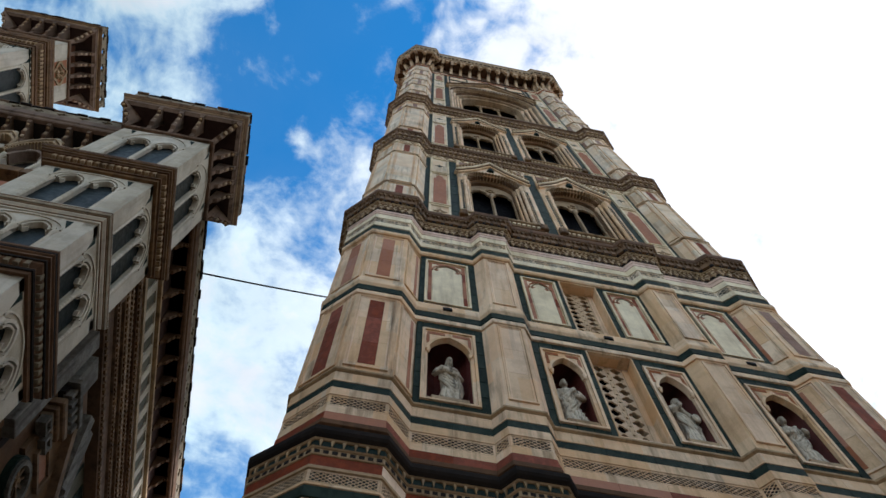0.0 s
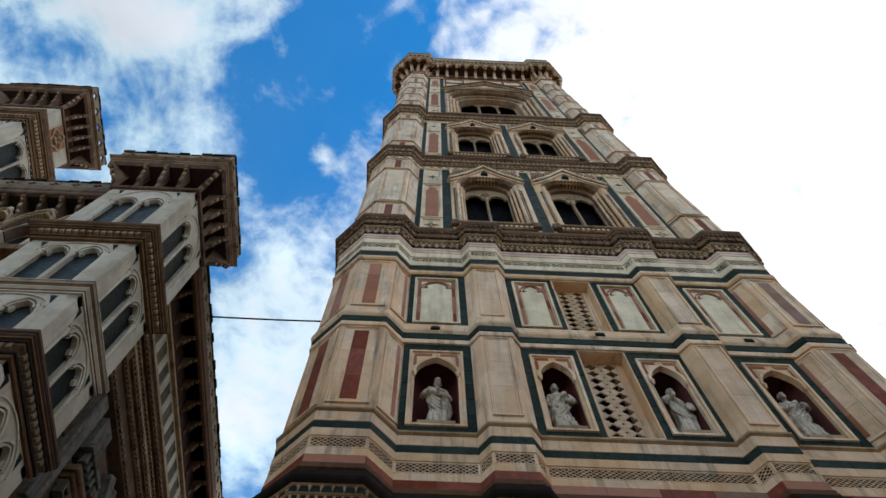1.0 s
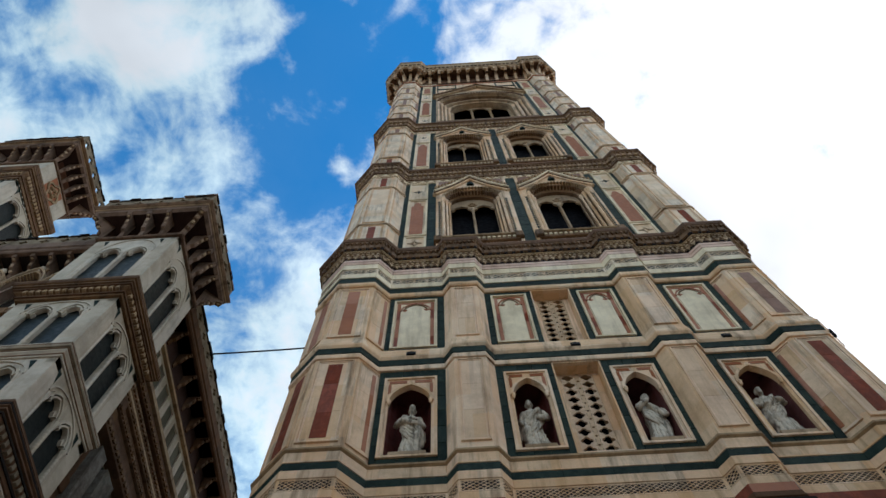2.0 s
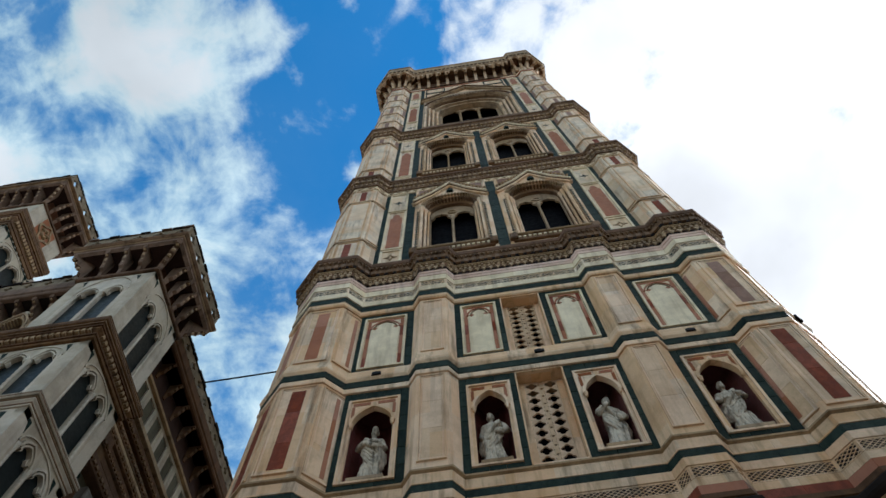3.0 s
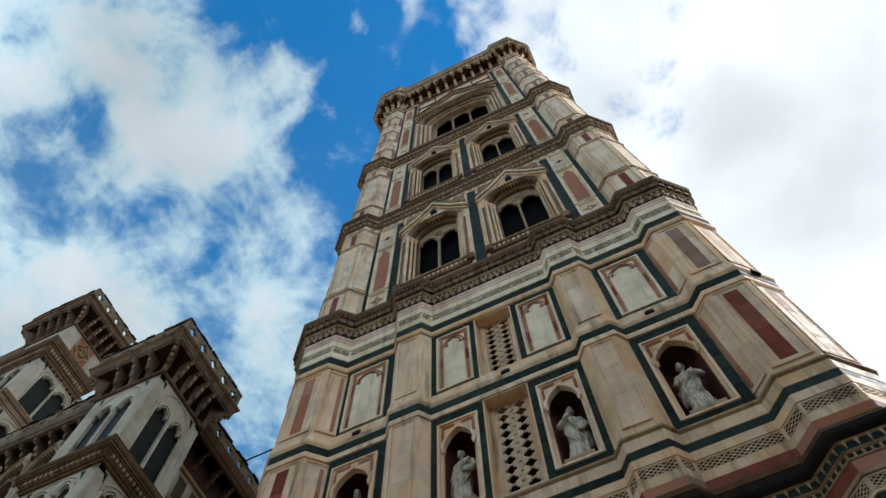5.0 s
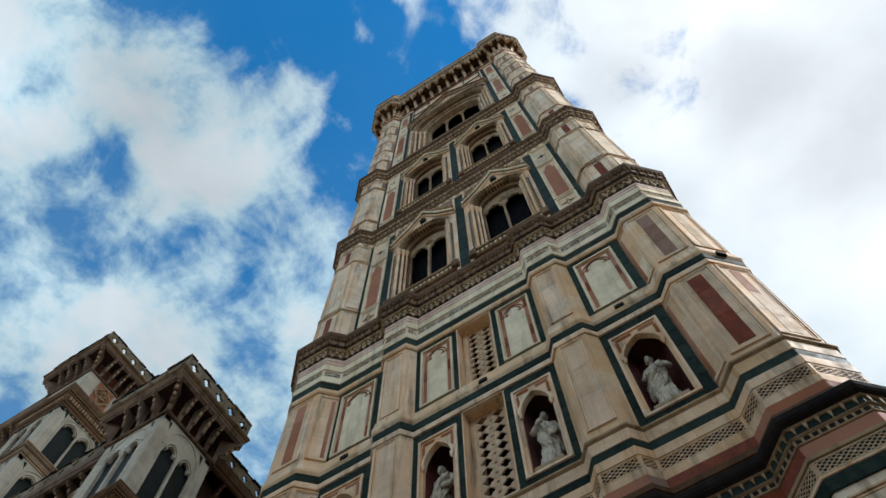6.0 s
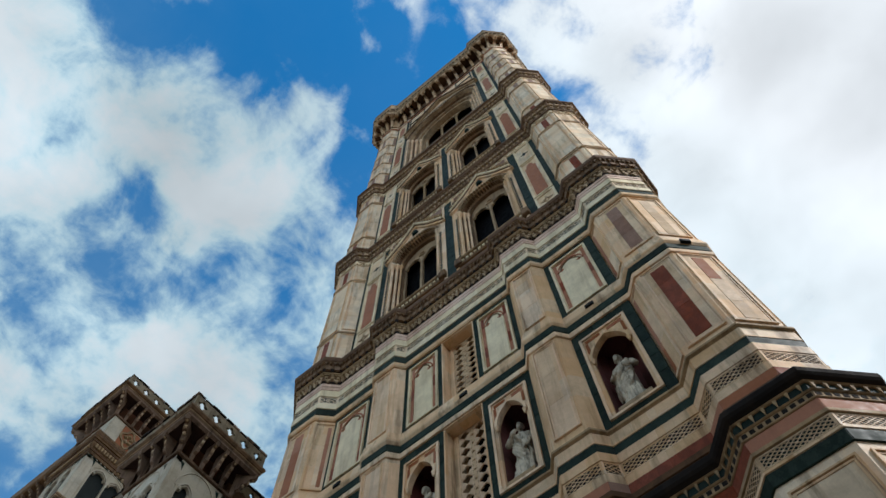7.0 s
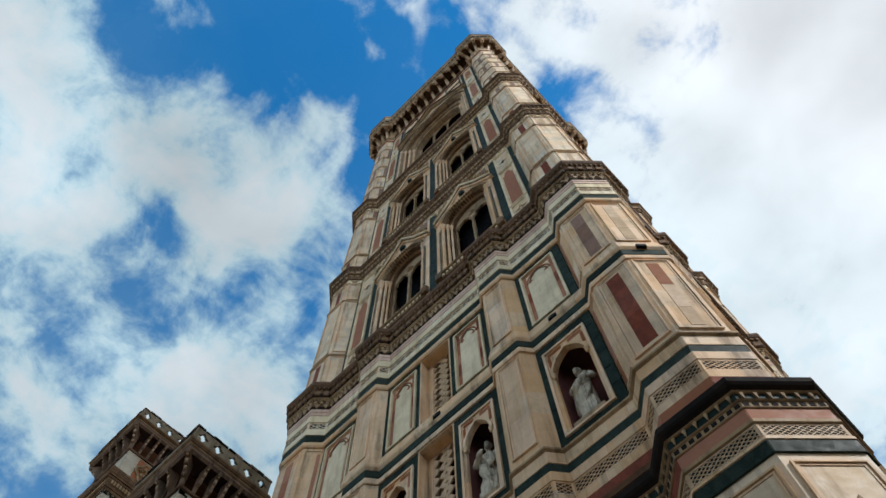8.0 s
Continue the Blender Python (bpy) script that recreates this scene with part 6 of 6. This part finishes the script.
pierced_parapet(Face(*sf.at(0, 0, 0.80).xy, 0), -sl, sl, 28.35, 29.00, e, 0.9)
# frieze of framed panels under the eaves
for z, d, h, m in ((26.20, 0.22, 0.16, OCHRE), (24.40, 0.26, 0.22, OCHRE), (23.75, 0.32, 0.45, UMBER), (23.05, 0.30, 0.35, BROWN), (22.55, 0.36, 0.16, OCHRE), (22.30, 0.42, 0.30, BROWN), (21.92, 0.34, 0.18, UMBER), (21.66, 0.40, 0.22, BROWN), (21.38, 0.32, 0.3, UMBER), (20.95, 0.40, 0.5, UMBER), (17.95, 0.4, 0.5, UMBER)):
    cpart("string_course", Solid().box(sf, -sl, sl, z - h, z, -0.1, d), m)
for z, d, st in ((23.42, 0.33, 0.24), (22.84, 0.31, 0.20), (22.14, 0.41, 0.22), (21.54, 0.39, 0.18), (20.62, 0.41, 0.24)):
    s = Solid()
    for j in range(int(2 * sl / st)):
        u = -sl + st * (j + 0.5)
        s.box(sf, u - st * 0.3, u + st * 0.3, z - 0.07, z + 0.07, d - 0.1, d + 0.06, 0.01)
    cpart("tooth_moulding", s, BROWN, kind="stuff")
n = 48
for j in range(n):
    a, b = -sl + 2 * sl * j / n, -sl + 2 * sl * (j + 1) / n
    fr = cpart("frieze_panel", Solid().strip(sf, [(a + 0.09, 24.49), (b - 0.09, 24.49), (b - 0.09, 25.97), (a + 0.09, 25.97)], 0.17, -0.05, 0.07, closed=True), CHALK)
    cpart("sunk_field", Solid().box(sf, a + 0.19, b - 0.19, 24.57, 25.89, -0.05, 0.02), OLIVE, parent=fr)
for j in range(24):
    a = -sl + 2 * sl * j / 24
    cpart("green_field", Solid().box(sf, a + 0.25, a + 1.35, 18.35, 20.35, -0.05, 0.02), GREEN)
# stepped mouldings that carry the ledge of the pier round the corner
for z, h, d, m in ((22.0, 0.5, 0.42, UMBER), (21.4, 0.5, 0.34, BROWN), (18.0, 0.5, 0.38, BROWN), (15.0, 0.6, 0.45, UMBER)):
    cpart("return_moulding", Solid().box(Face(SXW, SY0 + 0.7, 0), -0.7, 0.7, z - h, z, -0.1, d), m)
# gabled shrines and sloped copings on the flank beside the pier
def shrine(y, z):
    fc = Face(SXW, y, 0)
    sh = cpart("shrine", Solid().box(fc, -0.95, 0.95, GB, z, -0.1, 0.42), UMBER, "carved marble shrine with gable and rust-red field")
    cpart("gable", Solid().strip(fc, [(-1.0, z - 0.1), (0, z + 1.5), (1.0, z - 0.1)], 0.22, 0.0, 0.60), BROWN, parent=sh)
    cpart("rust_field", Solid().poly(fc, [(-0.62, z + 0.02), (0.62, z + 0.02), (0.0, z + 1.05)], 0.0, 0.36), RUST, parent=sh)
    cpart("rust_field", Solid().box(fc, -0.30, 0.30, z - 1.7, z - 0.5, 0.3, 0.44), RUST, parent=sh)
    cpart("field_frame", Solid().strip(fc, [(-0.42, z - 1.8), (0.42, z - 1.8), (0.42, z - 0.4), (-0.42, z - 0.4)], 0.12, 0.3, 0.47, closed=True), OCHRE, parent=sh)
    for q in (-0.78, 0.78):
        cpart("colonnette", Solid().turned(fc.at(q, 0, 0.50).xy, [(0.15, z - 3.0), (0.10, z - 2.8), (0.09, z - 0.5), (0.16, z - 0.2), (0.16, z - 0.1)], 8), CHALK, parent=sh)
        cpart("pinnacle", Solid().turned(fc.at(q * 1.2, 0, 0.35).xy, [(0.14, z - 0.1), (0.16, z + 0.2), (0.10, z + 0.3), (0.02, z + 1.1)], 6), BROWN, parent=sh)
    cpart("roundel", Solid().strip(fc, [(0.34 * math.cos(k * math.pi / 8), z - 2.4 + 0.34 * math.sin(k * math.pi / 8)) for k in range(16)], 0.14, 0.3, 0.50, closed=True), CHALK, parent=sh)


for y in (16.9, 20.1):
    shrine(y, 17.4)


def flank_bay():
    """The bay next to the pier: white pilasters, a toothed bracket, a gable with a rust-red field and a wheel roundel."""
    fc = Face(SXW, 0.05, 0)

    def zl(z):
        return (z + 0.1) / 1.031

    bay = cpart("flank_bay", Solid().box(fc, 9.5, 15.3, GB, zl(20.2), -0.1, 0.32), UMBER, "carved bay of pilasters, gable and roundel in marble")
    # white marble pieces, with the flank's shade painted into their colour
    for u0, u1, z0, z1, d, m in ((10.70, 11.24, 15.5, 20.15, 0.62, WORN_SHADED), (11.46, 12.20, 18.62, 20.0, 0.68, WORN_SHADED)):
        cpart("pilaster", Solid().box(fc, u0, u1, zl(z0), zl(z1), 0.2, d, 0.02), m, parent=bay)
    # near-black strip paints the shadow gap between the pilasters
    cpart("dark_hollow", Solid().box(fc, 11.24, 11.46, zl(12.0), zl(20.1), 0.2, 0.36, 0.0), SOOT_SHADE, parent=bay)
    br = cpart("bracket", Solid().box(fc, 11.40, 12.85, zl(18.42), zl(18.62), 0.2, 0.86, 0.02), WORN_SHADED, parent=bay)
    cpart("bracket_shelf", Solid().box(fc, 11.50, 12.75, zl(18.10), zl(18.42), 0.2, 0.60, 0.0), SOOT_SHADE, parent=br)
    s_ = Solid()
    for k in range(5):
        u = 11.60 + 0.27 * k
        s_.box(fc, u, u + 0.12, zl(18.06), zl(18.42), 0.55, 0.80, 0.01)
    cpart("tooth_moulding", s_, WORN_SHADED, parent=br, kind="stuff")
    cp = cpart("capital", Solid().box(fc, 11.55, 12.75, zl(17.62), zl(17.86), 0.2, 0.80, 0.04), BROWN, parent=bay)
    for k, (z0, z1, d) in enumerate(((17.44, 17.62, 0.70), (17.26, 17.44, 0.62))):
        cpart("capital_step", Solid().box(fc, 11.65 + 0.08 * k, 12.65 - 0.08 * k, zl(z0), zl(z1), 0.2, d, 0.03), BROWN, parent=cp)
    # gable with its rust-red field
    gb = cpart("gable", Solid().poly(fc, [(12.1, zl(16.3)), (14.9, zl(16.3)), (14.9, zl(17.1)), (13.3, zl(18.5)), (12.1, zl(17.2))], 0.2, 0.46), BROWN, parent=bay)
    cpart("rust_field", Solid().box(fc, 12.66, 13.62, zl(16.84), zl(17.26), 0.4, 0.52, 0.01), RUST, parent=gb)
    cpart("field_frame", Solid().strip(fc, [(12.56, zl(16.74)), (13.72, zl(16.74)), (13.72, zl(17.36)), (12.56, zl(17.36))], 0.10, 0.4, 0.57, closed=True), BROWN, parent=gb)
    for a, b, w, d, m in (((13.0, 18.75), (14.95, 17.35), 0.26, 0.66, BROWN), ((13.05, 18.45), (14.9, 17.1), 0.09, 0.70, BROWN), ((13.55, 20.0), (14.75, 18.2), 0.42, 0.60, WORN_SHADED), ((13.85, 20.0), (15.05, 18.2), 0.16, 0.42, SOOT_SHADE), ((14.1, 20.05), (15.2, 18.35), 0.30, 0.56, WORN_SHADED)):
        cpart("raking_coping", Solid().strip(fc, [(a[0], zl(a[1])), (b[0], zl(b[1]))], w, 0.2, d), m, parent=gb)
    # wheel roundel
    rc = (12.78, zl(15.85))
    wh = cpart("roundel", Solid().strip(fc, [(rc[0] + 0.50 * math.cos(k * math.pi / 12), rc[1] + 0.50 * math.sin(k * math.pi / 12)) for k in range(24)], 0.13, 0.3, 0.58, closed=True), WORN_SHADED, parent=bay)
    s_ = Solid()
    for k in range(10):
        t = k * math.pi / 5
        s_.strip(fc, [(rc[0] + 0.08 * math.cos(t), rc[1] + 0.08 * math.sin(t)), (rc[0] + 0.42 * math.cos(t), rc[1] + 0.42 * math.sin(t))], 0.07, 0.3, 0.47)
    cpart("spokes", s_, BROWN, parent=wh)
    cpart("boss", Solid().strip(fc, [(rc[0] + 0.08 * math.cos(k * math.pi / 4), rc[1] + 0.08 * math.sin(k * math.pi / 4)) for k in range(8)], 0.09, 0.3, 0.52, closed=True), BROWN, parent=wh)
    cpart("rim_inlay", Solid().strip(fc, [(rc[0] + 0.62 * math.cos(k * math.pi / 12), rc[1] + 0.62 * math.sin(k * math.pi / 12)) for k in range(24)], 0.08, 0.3, 0.50, closed=True), GREEN, parent=wh)
    for q in range(2):
        u = 11.75 + 0.55 * q
        cpart("pierced_block", Solid().strip(fc, [(u, zl(16.95)), (u + 0.34, zl(16.95)), (u + 0.34, zl(17.22)), (u, zl(17.22))], 0.09, 0.4, 0.66, closed=True), WORN_SHADED, parent=bay)


flank_bay()
cpart("roof", prism(rect(-40, SXW + 0.6, FYW + 1.0, SY1), 27.6, 27.75), TILE)
cpart("north_wall", Solid().box(Face(-40, (FYW + SY1) / 2, 180), -(SY1 - FYW) / 2, (SY1 - FYW) / 2, GB, 24.4, -1.0, 0.0), CHALK)
cpart("rear_wall", Solid().box(Face((-40 + SXW) / 2, SY1, 90), -16.2, 16.2, GB, 24.4, -1.0, 0.0), CHALK)
# middle of the front behind the tall pier
mf = Face(-31.0, 7.2, -90)
cpart("middle_wall", Solid().box(mf, -8.8, 8.8, GB, 40.0, -2.0, 0.0), CHALK)
e = cpart("bracketed_cornice", Solid().box(mf, -8.8, 8.8, 40.0, 41.2, -2.0, 0.9, 0.1), BROWN)
for j in range(24):
    console(mf, -8.6 + 17.2 * (j + 0.5) / 24, 40.05, 0.8, 1.2, e)
under(cathedral)

# ---- the cable between flank and tower ----
curve = bpy.data.curves.new("cable", "CURVE")
curve.dimensions, curve.bevel_depth, curve.bevel_resolution = "3D", 0.042, 1
sp = curve.splines.new("POLY")
sp.points.add(20)
for i in range(21):
    t = i / 20
    A, B = Vector((-7.85, 12.63, 29.70)), Vector((-1.22, 14.73, 34.19))
    q = A.lerp(B, t)
    sp.points[i].co = (q.x, q.y, q.z - 0.10 * math.sin(math.pi * t), 1)
curve.materials.append(IRON)
cable = tagged(new("cable", curve), "thin black cable slung from cathedral eaves to tower", "cable")
